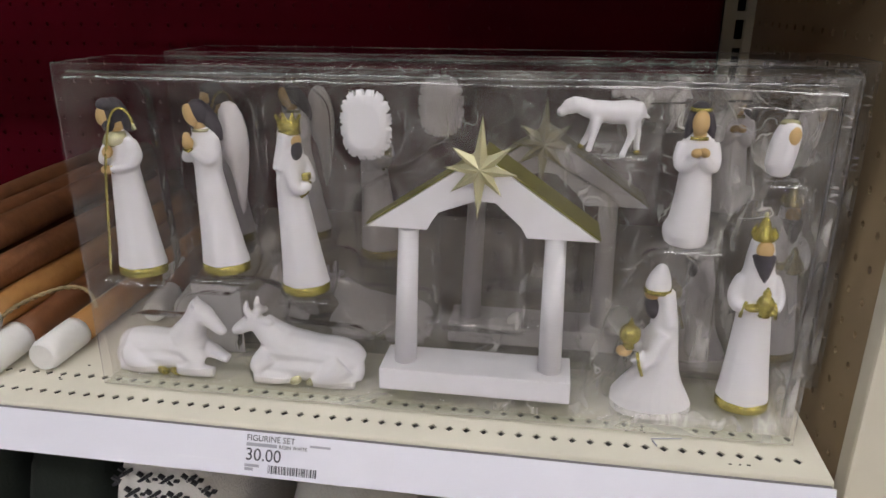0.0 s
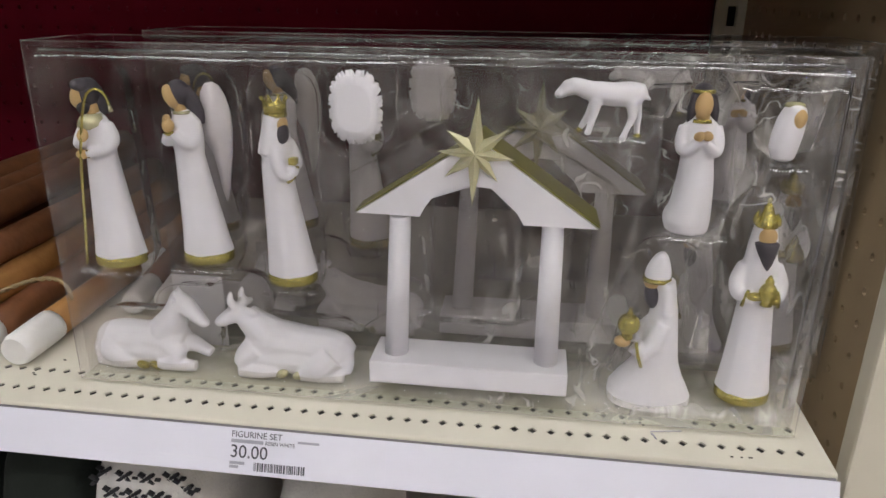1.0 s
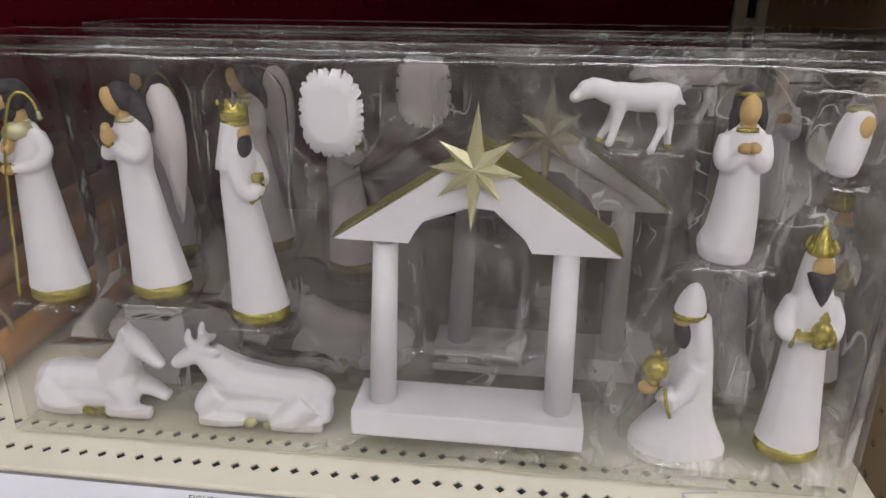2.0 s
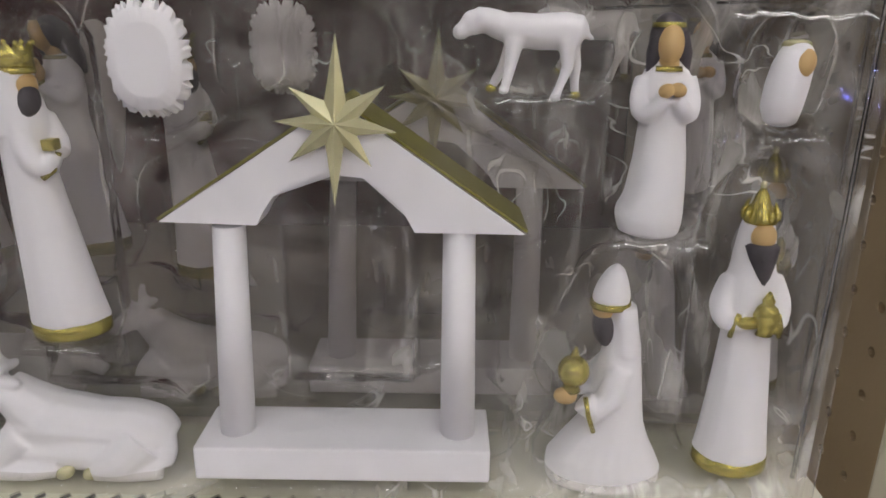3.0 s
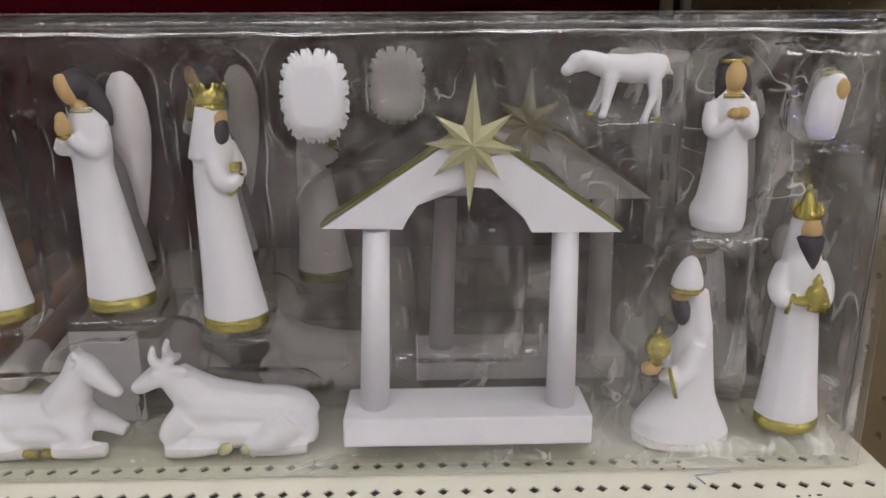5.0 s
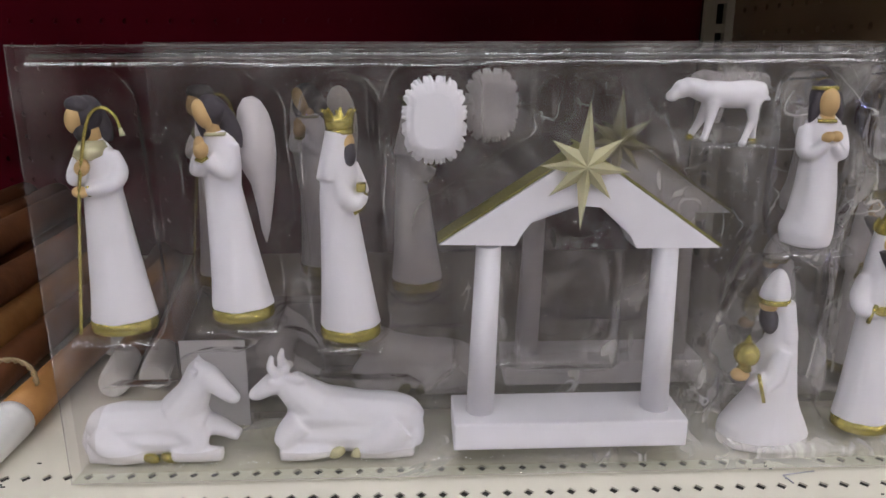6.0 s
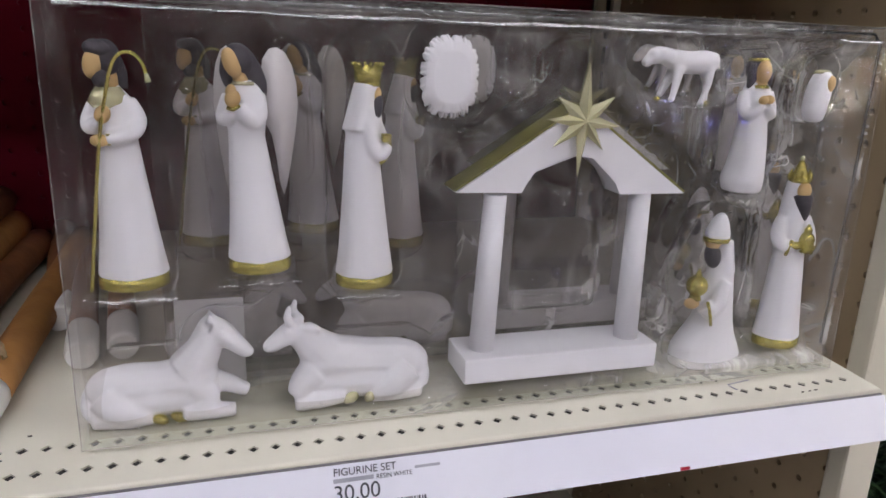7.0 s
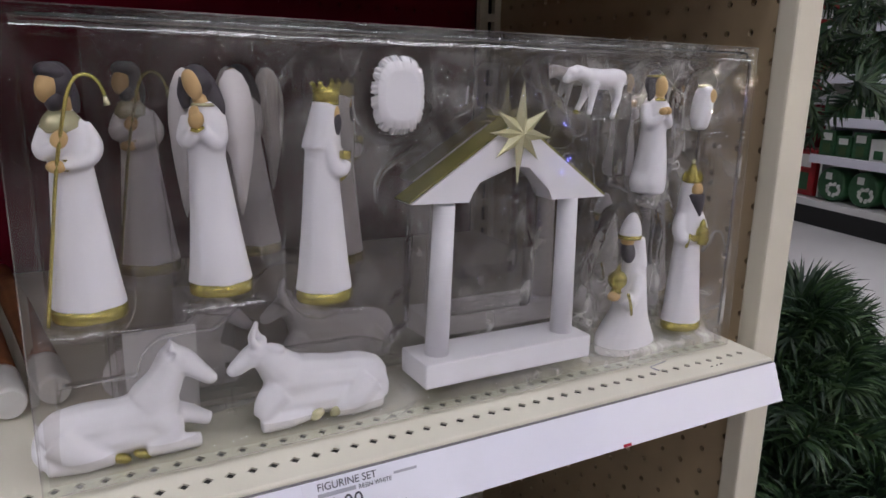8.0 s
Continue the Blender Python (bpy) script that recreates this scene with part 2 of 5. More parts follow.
def tube(bm, pts, radii, mi=0, n=10, flat=1.0):
    """A round limb along points; flat squeezes it along y."""
    pts = [Vector(p) for p in pts]
    if not isinstance(radii, (list, tuple)):
        radii = [radii] * len(pts)
    loops = []
    for i, p in enumerate(pts):
        d = (pts[min(i + 1, len(pts) - 1)] - pts[max(i - 1, 0)]).normalized()
        ref = Vector((0, 1, 0)) if abs(d.y) < 0.9 else Vector((1, 0, 0))
        u = d.cross(ref).normalized()
        v = d.cross(u).normalized()
        loops.append([bm.verts.new(p + radii[i] * (u * math.cos(2 * math.pi * k / n) + flat * v * math.sin(2 * math.pi * k / n))) for k in range(n)])
    for i in range(len(loops) - 1):
        for k in range(n):
            f = bm.faces.new((loops[i][k], loops[i][(k + 1) % n], loops[i + 1][(k + 1) % n], loops[i + 1][k]))
            f.material_index, f.smooth = mi, True
    for lp in (loops[0][::-1], loops[-1]):
        f = bm.faces.new(lp)
        f.material_index = mi


def mesh_of(name, bm, mats, smooth=False):
    bmesh.ops.recalc_face_normals(bm, faces=bm.faces[:])
    me = bpy.data.meshes.new(name)
    bm.to_mesh(me)
    bm.free()
    for m in mats if isinstance(mats, (list, tuple)) else [mats]:
        me.materials.append(m)
    if smooth:
        for p in me.polygons:
            p.use_smooth = True
    return me


def raw_mesh(name, verts, faces, mats, weld=False):
    me = bpy.data.meshes.new(name)
    me.from_pydata(verts, [], faces)
    if weld:
        wb = bmesh.new()
        wb.from_mesh(me)
        bmesh.ops.remove_doubles(wb, verts=wb.verts[:], dist=1e-5)
        wb.to_mesh(me)
        wb.free()
    for m in mats if isinstance(mats, (list, tuple)) else [mats]:
        me.materials.append(m)
    return me


def part(name, bm, material, parent, label=""):
    """Links a bmesh (or a ready mesh) as one part under a thing; its coordinates are the thing's own."""
    me = bm if isinstance(bm, bpy.types.Mesh) else mesh_of(name, bm, material)
    ob = new(name, me)
    ob.parent = parent
    return tagged(ob, label)


def empty(name, at, label, category, group="", kind=""):
    ob = new(name)
    ob.empty_display_size = 0.05
    ob.matrix_basis = at if isinstance(at, Matrix) else Matrix.Translation(at)
    return tagged(ob, label, category, group, kind)


def solid(name, bm, mats, label, category, at=(0, 0, 0), group="", kind="", m=None):
    """A top-level thing of one mesh, built in world coordinates round its base point at."""
    if m is None:
        bmesh.ops.translate(bm, verts=bm.verts[:], vec=-Vector(at))
        m = Matrix.Translation(at)
    ob = new(name, mesh_of(name, bm, mats))
    ob.matrix_basis = m
    return tagged(ob, label, category, group, kind)
# ---- the shop round about ----
def slab(name, lo, hi, material, label, category, kind="structure"):
    bm = bmesh.new()
    add_box(bm, lo, hi)
    return solid(name, bm, material, label, category, ((lo[0] + hi[0]) / 2, (lo[1] + hi[1]) / 2, lo[2]), kind=kind)


slab("floor", (-6, -6, -0.1), (9, 8, 0), FLOORVINYL, "pale grey polished vinyl shop floor", "floor")
slab("ceiling", (-6, -6, 3.6), (9, 8, 3.7), CEILDIM, "plain grey unseen ceiling, darkened to cut bounced light", "ceiling")
slab("wall_south", (-6, -6.1, 0), (9, -6, 3.6), DIMWALL, "plain unseen shop wall, darkened to dim the film's reflections", "wall")
slab("wall_west", (-6.1, -6, 0), (-6, 8, 3.6), DIMWALL, "plain unseen shop wall, darkened to dim the film's reflections", "wall")
slab("wall_north", (-6, 8, 0), (9, 8.1, 3.6), DIMWALL, "plain unseen shop wall, darkened to dim the film's reflections", "wall")
slab("wall_east", (9, -6, 0), (9.1, 8, 3.6), DIMWALL, "plain unseen shop wall, darkened to dim the film's reflections", "wall")


def ceiling_light(x, y):
    at = empty("ceiling_light", (x, y, 3.5), "long white linear ceiling light, switched on", "ceiling light", "ceiling lights")
    bm = bmesh.new()
    add_box(bm, (-1.2, -0.18, 0.03), (1.2, 0.18, 0.1), bevel=0.01)
    part("housing", bm, WHITEMETAL, at)
    bm = bmesh.new()
    add_box(bm, (-1.17, -0.15, 0.0), (1.17, 0.15, 0.03), bevel=0.008)
    part("diffuser", bm, TUBE, at, "glowing white diffuser")
    return at


lamp = ceiling_light(-3.0, -0.75)
for lx, ly in ((0.2, -0.75), (3.4, -0.75), (-1.4, -2.6), (1.8, -2.6), (5.0, -2.6), (3.4, 1.6), (6.6, 1.6), (-3.0, -4.6), (0.2, -4.6), (3.4, -4.6)):
    copy_thing(lamp, Matrix.Translation((lx, ly, 3.5)))

# ---- the display bay ----
def holed_sheet(nu, nv, cell_u, cell_v, hole, sides, depth, start=0.0):
    """Sheet of nu x nv cells in its own u, v plane, each with a real hole whose rim goes back by depth."""
    verts, faces = [], []
    for i in range(nu):
        for j in range(nv):
            b = len(verts)
            u, v = (i + 0.5) * cell_u, (j + 0.5) * cell_v
            for su, sv in ((-1, -1), (1, -1), (1, 1), (-1, 1)):
                verts.append((u + su * cell_u / 2, v + sv * cell_v / 2, 0))
            for k in range(sides):
                a = start + 2 * math.pi * k / sides
                verts.append((u + hole[0] * math.cos(a), v + hole[1] * math.sin(a), 0))
            for k in range(sides):
                verts.append((verts[b + 4 + k][0], verts[b + 4 + k][1], -depth))
            q = sides // 4
            for c in range(4):            # corner c sits at -135, -45, 45, 135 degrees
                first = (c * q + 2 * q) % sides
                ring = [b + 4 + (first + k) % sides for k in range(q + 1)]
                for k in range(q):
                    faces.append((b + c, ring[k + 1], ring[k]))
                faces.append((b + c, b + (c + 1) % 4, ring[q]))
            for k in range(sides):
                k2 = (k + 1) % sides
                faces.append((b + 4 + k, b + 4 + k2, b + 4 + sides + k2, b + 4 + sides + k))
    return verts, faces


bay = empty("display_bay", (0, 0, 0), "cream steel display bay with dark red back and tan side", "display bay", kind="structure")
BACK = 0.45
bm = bmesh.new()
add_box(bm, (-0.75, BACK, 0.05), (0.572, BACK + 0.012, 1.5))
part("back_panel", bm, RED, bay, "dark red painted back panel")
v, f = holed_sheet(51, 14, 0.0254, 0.0254, (0.0030, 0.0030), 8, 0.004)
v = [(-0.73 + u, 0.4455 - w, S + 0.02 + h) for u, h, w in v]
part("back_pegboard", raw_mesh("back_pegboard", v, f, RED, True), None, bay, "dark red perforated sheet")
bm = bmesh.new()
add_box(bm, (-0.762, -0.01, 0.0), (-0.75, BACK + 0.012, 1.5))
part("side_panel", bm, TAN, bay, "tan painted side panel")


# pegboard side: holes one inch apart
PX, PITCH = 0.607, 0.0254
v, f = holed_sheet(18, 40, PITCH, PITCH, (0.0031, 0.0031), 8, 0.005)
v = [(PX - w, -0.0035 + u, S - 0.4275 + h) for u, h, w in v]
part("side_pegboard", raw_mesh("side_pegboard", v, f, TAN, True), None, bay, "tan perforated side panel")
# near-black sheet behind the pegboard paints the shade in its holes
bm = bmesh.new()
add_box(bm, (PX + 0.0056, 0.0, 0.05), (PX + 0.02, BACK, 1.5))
part("side_shade", bm, DARK, bay, "near-black sheet painting the shade in the perforations")
bm = bmesh.new()
add_box(bm, (PX - 0.001, -0.0035, 0.0), (PX + 0.006, BACK, S - 0.4285))
add_box(bm, (PX - 0.001, -0.0035, S + 0.5895), (PX + 0.006, BACK, 1.5))
part("side_plain", bm, TAN, bay)
bm = bmesh.new()
add_box(bm, (0.6015, -0.014, 0.0), (0.634, 0.006, 1.5), bevel=0.003)
part("front_post", bm, CREAMPOST, bay, "cream enamelled front post")
# slotted upright in the back corner
bm = bmesh.new()
for lo, hi in (((0.5735, 0.44), (0.586, 0.449)), ((0.597, 0.44), (0.6065, 0.449))):
    add_box(bm, (lo[0], lo[1], 0.05), (hi[0], hi[1], 1.5))
zz = 0.08
while zz < 1.48:
    add_box(bm, (0.5862, 0.44, zz), (0.5968, 0.449, zz + 0.0095))
    zz += 0.0318
part("slotted_upright", bm, CREAMPOST, bay, "cream slotted steel upright")
# near-black strip paints the shade behind the slots
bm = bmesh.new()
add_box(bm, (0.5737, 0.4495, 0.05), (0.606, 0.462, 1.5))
part("upright_shade", bm, DARK, bay)
# bottom deck of the bay, and the shelf above the view that shades the back
bm = bmesh.new()
add_box(bm, (-0.75, -0.06, 0.12), (0.596, BACK - 0.011, 0.15), bevel=0.003)
add_box(bm, (-0.75, -0.03, 0.0), (0.596, -0.02, 0.119))
part("bottom_deck", bm, CREAM, bay)
bm = bmesh.new()
add_box(bm, (-0.75, -0.005, S + 0.37), (0.596, BACK - 0.011, S + 0.40), bevel=0.003)
part("upper_shelf", bm, CREAM, bay)

# ---- the shelf with its diamond perforations ----
shelf = empty("display_shelf", TIP @ Matrix.Translation((0, 0, S)), "cream enamelled steel shelf with diamond perforations", "shelf")
CELL = 0.0127
X1 = 0.577
NX = 60
x0 = 0.56 + CELL / 2 - NX * CELL
verts, faces = [], []


def row_of_holes(y, half):
    vv, ff = holed_sheet(NX, 1, CELL, 0.0100, (0.0034, 0.0034), 4, 0.0012, 0.0)
    b = len(verts)
    verts.extend((x0 + u + half, y - 0.0050 + w, d) for u, w, d in vv)
    faces.extend(tuple(i + b for i in q) for q in ff)


def plain_row(ya, yb, xa, xb):
    b = len(verts)
    verts.extend(((xa, ya, 0), (xb, ya, 0), (xb, yb, 0), (xa, yb, 0)))
    faces.append((b, b + 1, b + 2, b + 3))


ROWS_Y = [-0.030, -0.0051]
last = -0.0475
for r, y in enumerate(ROWS_Y):
    plain_row(last, y - 0.005, x0, x0 + NX * CELL)
    row_of_holes(y, 0.0)
    last = y + 0.005
plain_row(last, BACK - 0.012, x0, x0 + NX * CELL)
plain_row(-0.0475, BACK - 0.012, x0 + NX * CELL, X1)
plain_row(-0.0475, BACK - 0.012, -0.745, x0)
part("perforated_deck", raw_mesh("perforated_deck", verts, faces, CREAM, True), None, shelf)
# near-black slab just under the deck paints the shade in the diamonds
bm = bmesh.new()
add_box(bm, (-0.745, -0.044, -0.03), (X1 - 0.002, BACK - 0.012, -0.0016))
part("shelf_shade", bm, DARK, shelf, "near-black slab painting the shade in the shelf holes")
bm = bmesh.new()     # rolled front lip
tube(bm, [(-0.745, -0.0475, -0.0022), (X1, -0.0475, -0.0022)], 0.0022, n=12)
add_box(bm, (-0.745, -0.0497, -0.03), (X1, -0.0475, -0.0025))
add_box(bm, (X1 - 0.0015, -0.0474, -0.03), (X1, BACK - 0.013, -0.0004))
part("front_lip", bm, CREAM, shelf)
bm = bmesh.new()     # grey shadow gap rail that holds the price strip
add_box(bm, (-0.745, -0.0515, -0.0048), (X1 - 0.001, -0.0498, -0.0022), bevel=0.0006)
part("strip_rail", bm, RAIL, shelf, "grey rail above the price strip")
# price strip leans out towards the shopper
TILT = math.atan2(0.0125, 0.029)
strip_m = Matrix.Translation((0, -0.0515, -0.0032)) @ Matrix.Rotation(-TILT, 4, "X")
bm = bmesh.new()
add_box(bm, (-0.745, -0.0008, -0.0325), (X1 + 0.001, 0.0006, 0.0), bevel=0.0003)
bm.transform(strip_m)
strip = part("price_strip", bm, STRIP, shelf, "white plastic price strip")


def on_strip(name, x, z, w, h, material, parent, lift=0.0011, label=""):
    """Thin print or paper on the strip; x along it, z down from its top."""
    b2 = bmesh.new()
    add_box(b2, (x, -lift - 0.0001, z - h), (x + w, -lift + 0.00015, z))
    b2.transform(strip_m)
    return part(name, b2, material, parent, label)


def words(name, text, x, z, size, material, parent, narrow=1.0):
    cu = bpy.data.curves.new(name, "FONT")
    cu.body, cu.size, cu.extrude = text, size, 0.00008
    tmp = bpy.data.objects.new(name, cu)
    scene.collection.objects.link(tmp)
    dg = bpy.context.evaluated_depsgraph_get()
    me = bpy.data.meshes.new_from_object(tmp.evaluated_get(dg))
    bpy.data.objects.remove(tmp)
    me.materials.clear()
    me.materials.append(material)
    me.transform(strip_m @ Matrix.Translation((x, -0.00135, z)) @ Matrix.Rotation(radians(90), 4, "X") @ Matrix.Diagonal((narrow, 1, 1, 1)))
    ob = new(name, me)
    ob.parent = parent
    return ob


tag = on_strip("price_label", 0.1630, -0.0006, 0.120, 0.0312, PAPER, shelf, 0.0009, "white paper price label with black print")
words("product_words", "FIGURINE SET", 0.1715, -0.0062, 0.0062, INK, tag, 0.98)
on_strip("brand_bar", 0.1715, -0.0078, 0.0235, 0.0024, GREYINK, tag)
words("material_words", "RESIN WHITE", 0.1965, -0.0104, 0.0038, INK, tag, 0.95)
words("price_words", "30.00", 0.1710, -0.0205, 0.0128, INK, tag, 0.98)
on_strip("code_bar", 0.2200, -0.0058, 0.0155, 0.0016, GREYINK, tag)
on_strip("code_bar", 0.1710, -0.0235, 0.0110, 0.0020, GREYINK, tag)
on_strip("code_bar", 0.1710, -0.0262, 0.0065, 0.0020, GREYINK, tag)
rng = random.Random(4)
bx = 0.1890
bars = bmesh.new()
while bx < 0.2260:
    w = rng.choice((0.0004, 0.0004, 0.0008, 0.0012))
    add_box(bars, (bx, -0.0012, -0.0292), (bx + w, -0.00095, -0.0232))
    bx += w + rng.choice((0.0004, 0.0006, 0.0009))
bars.transform(strip_m)
tagged(part("barcode", bars, INK, tag, "row of thin black code lines"), kind="stuff")
on_strip("faint_bar", 0.118, -0.0222, 0.044, 0.0012, PAPER, shelf, 0.0009, "faint grey worn print on the strip")
on_strip("red_mark", 0.400, -0.0300, 0.0075, 0.0022, RIBBON, shelf, 0.0009, "torn red sticker scrap")
# ---- the boxed figurine set ----
BX0, BX1, BY0, BY1, BH = 0.0345, 0.5600, -0.0165, 0.0585, 0.2515
Z0 = S
FY = 0.011                    # depth at which the figures stand
MATS = [RESIN, GOLD, SKIN, HAIR, WING, STARGOLD]
W, G, K, H, P, Q = 0, 1, 2, 3, 4, 5
SET = []                      # everything of the front set, for the copy behind


def mm(x, z, y=FY):
    return Vector((x / 1000, y, Z0 + z / 1000))


def robe(bm, foot, waist, wobble=0.03, gold=True, n=24, steps=7):
    """Flared robe between a foot (x, z, rx, ry) and a waist, with a gold hem band round its foot."""
    fx, fz, frx, fry = foot
    wx, wz, wrx, wry = waist
    if gold:
        loft(bm, [(fx / 1e3, FY, Z0 + fz / 1e3, frx / 1e3 * 0.97, fry / 1e3 * 0.97), (fx / 1e3, FY, Z0 + (fz + 1) / 1e3, frx / 1e3, fry / 1e3),
                  (fx / 1e3, FY, Z0 + (fz + 7.5) / 1e3, frx / 1e3 * 0.985, fry / 1e3 * 0.985)], G, n, wobble=wobble * 0.4)
        fz += 7.0
    rings = []
    for i in range(steps + 1):
        t = i / steps
        e = t ** 0.85
        rings.append(((fx + (wx - fx) * t) / 1e3, FY, Z0 + (fz + (wz - fz) * t) / 1e3, (frx + (wrx - frx) * e) / 1e3, (fry + (wry - fry) * e) / 1e3))
    rings.insert(0, (fx / 1e3, FY, Z0 + (fz - 0.6) / 1e3, frx * 0.96 / 1e3, fry * 0.96 / 1e3))
    loft(bm, rings, W, n, wobble=wobble)


def fused(bm, voxel, passes):
    """Melts overlapping closed bodies into one smooth cast body."""
    me = bpy.data.meshes.new("cast")
    bm.to_mesh(me)
    bm.free()
    tmp = bpy.data.objects.new("cast", me)
    scene.collection.objects.link(tmp)
    rm = tmp.modifiers.new("melt", "REMESH")
    rm.mode, rm.voxel_size = "VOXEL", voxel
    sm = tmp.modifiers.new("soften", "SMOOTH")
    sm.factor, sm.iterations = 0.5, passes
    got = bpy.data.meshes.new_from_object(tmp.evaluated_get(bpy.context.evaluated_depsgraph_get()))
    bpy.data.objects.remove(tmp)
    return got


def figure(name, bm, x, z, label, category="figurine", melt=True, voxel=0.0010, passes=6, lean=0.0, back=0.0):
    """One cast figurine; lean brings its head forward by so many metres, back sets all of it deeper."""
    bmesh.ops.remove_doubles(bm, verts=bm.verts[:], dist=1e-6)
    for v in bm.verts:
        v.co.y += back - lean * (v.co.z - Z0 - z / 1e3) / 0.13
    if melt:
        white, rest = bm.copy(), bm
        bmesh.ops.recalc_face_normals(white, faces=white.faces[:])
        bmesh.ops.delete(white, geom=[f for f in white.faces if f.material_index != W], context="FACES")
        bmesh.ops.delete(rest, geom=[f for f in rest.faces if f.material_index == W], context="FACES")
        cast = fused(white, voxel, passes)
        rest.from_mesh(cast)
        for f in rest.faces:
            f.smooth = True
    ob = solid(name, bm, MATS, label, category, mm(x, z), "figurines of the set")
    SET.append(ob)
    return ob


def crown(bm, x, z, r, h, points=8):
    """Open gold crown with points."""
    n = points * 2
    lo, hi, lo2, hi2 = [], [], [], []
    for k in range(n):
        a = 2 * math.pi * k / n
        up = h if k % 2 == 0 else h * 0.6
        c, s = math.cos(a), math.sin(a)
        fl = 1.18 if k % 2 == 0 else 1.05
        lo.append(bm.verts.new(mm(x, z) + Vector((r * c, r * s, 0)) / 1e3))
        hi.append(bm.verts.new(mm(x, z + up) + Vector((r * fl * c, r * fl * s, 0)) / 1e3))
        lo2.append(bm.verts.new(mm(x, z) + Vector((r * 0.82 * c, r * 0.82 * s, 0)) / 1e3))
        hi2.append(bm.verts.new(mm(x, z + up) + Vector((r * 0.95 * c, r * 0.95 * s, 0)) / 1e3))
    for k in range(n):
        j = (k + 1) % n
        for a, b in ((lo, hi), (hi, hi2), (hi2, lo2), (lo2, lo)):
            f = bm.faces.new((a[k], a[j], b[j], b[k]))
            f.material_index = G
    loft(bm, [(x / 1e3, FY, Z0 + (z - 1.5) / 1e3, r * 1.03 / 1e3, r * 1.03 / 1e3), (x / 1e3, FY, Z0 + (z + 1.0) / 1e3, r * 1.05 / 1e3, r * 1.05 / 1e3)], G, 20)
    for k in range(points):
        a = 2 * math.pi * k / points
        ball(bm, mm(x, z + h) + Vector((r * 1.18 * math.cos(a), r * 1.18 * math.sin(a), 0)) / 1e3, (0.0011,) * 3, G, seg=8)


def off(x, z, dy):
    return mm(x, z, FY + dy / 1e3)


def smooth_line(pts, steps):
    """A curve through the points."""
    pts, got = [Vector(p) for p in pts], []
    for i in range(len(pts) - 1):
        p0, p1, p2, p3 = (pts[max(0, min(len(pts) - 1, i + k))] for k in (-1, 0, 1, 2))
        for k in range(steps):
            t = k / steps
            got.append(0.5 * ((2 * p1) + (p2 - p0) * t + (2 * p0 - 5 * p1 + 4 * p2 - p3) * t * t + (3 * p1 - p0 - 3 * p2 + p3) * t ** 3))
    return got + [pts[-1]]


def arm(bm, pts, radii, mi=W, steps=4):
    """A limb that bends smoothly through its points."""
    line = smooth_line(pts, steps)
    n = len(radii) - 1
    fine = []
    for i in range(len(line)):
        t = i / (len(line) - 1) * n
        k = min(n - 1, int(t))
        fine.append(radii[k] + (radii[k + 1] - radii[k]) * (t - k))
    tube(bm, line, fine, mi, 12)


# shepherd with a crook
bm = bmesh.new()
robe(bm, (66.2, 92, 19.2, 15), (63.8, 180, 10.2, 9))
loft(bm, [(0.0638, FY, Z0 + 0.172, 0.0104, 0.009), (0.0638, FY, Z0 + 0.184, 0.0116, 0.0095), (0.0634, FY, Z0 + 0.193, 0.0108, 0.0090), (0.0628, FY, Z0 + 0.200, 0.0084, 0.0075), (0.0615, FY, Z0 + 0.206, 0.0050, 0.005)], W, 20)
loft(bm, [(0.0600, FY - 0.0035, Z0 + 0.1935, 0.0070, 0.0060), (0.0606, FY - 0.0028, Z0 + 0.1965, 0.0098, 0.0086), (0.0612, FY - 0.0020, Z0 + 0.2005, 0.0090, 0.0080), (0.0612, FY - 0.0012, Z0 + 0.2045, 0.0062, 0.0060)], Q, 20, wobble=0.06)
ball(bm, off(60.2, 218.2, -0.2), (0.0088, 0.0092, 0.0108), H, (0, 12, 0))
ball(bm, off(56.4, 216.4, -5.6), (0.0054, 0.0056, 0.0082), K, (0, 12, 0))
ball(bm, off(58.6, 223.6, -3.2), (0.0074, 0.0080, 0.0050), H, (0, 10, 0))
ball(bm, off(59.2, 209.2, -4.6), (0.0046, 0.0060, 0.0054), H, (0, 10, 0))
arm(bm, [off(63, 220, 2.5), off(66, 211, 4.5), off(67, 203, 5)], [0.0056, 0.0052, 0.0036], H)
tube(bm, [off(61.5, 213, 0), off(62, 203, -1)], [0.0050, 0.0052], K)
arm(bm, [off(70.5, 197, 0), off(75.2, 187, -2), off(72.5, 180.5, -6), off(65, 178, -9.5), off(59, 177.5, -11)], [0.0046, 0.0050, 0.0048, 0.0042, 0.0034], W)
arm(bm, [off(55.5, 197, 0), off(51.5, 187, -3), off(52.5, 183.5, -7), off(56, 186, -10), off(58.5, 189, -11)], [0.0044, 0.0047, 0.0045, 0.0040, 0.0032], W)
ball(bm, off(59.5, 190.5, -12.4), (0.0040, 0.0030, 0.0050), K, (0, 25, 0))
ball(bm, off(57.0, 177.0, -12.4), (0.0048, 0.0030, 0.0034), K)
tube(bm, [off(61.6, 174.5, -12.0), off(61.2, 180.5, -12.4)], 0.0012, G, 8)
pole = [off(45.5, 93, -12), off(50.5, 130, -13), off(57.0, 176, -14.5), off(62.5, 203, -14), off(65.0, 213, -13), off(68.0, 219.5, -12.5), off(72.5, 222.6, -12), off(77.0, 221.6, -11.5), off(80.5, 217.5, -11), off(82.2, 211.5, -11)]
tube(bm, smooth_line(pole, 6), 0.00095, G, 8)
tube(bm, [off(82.2, 212, -11), off(83.0, 207.5, -11)], [0.0010, 0.0017], Q, 8)
figure("shepherd_figurine", bm, 65.5, 90, "white resin shepherd figurine with a gold crook")

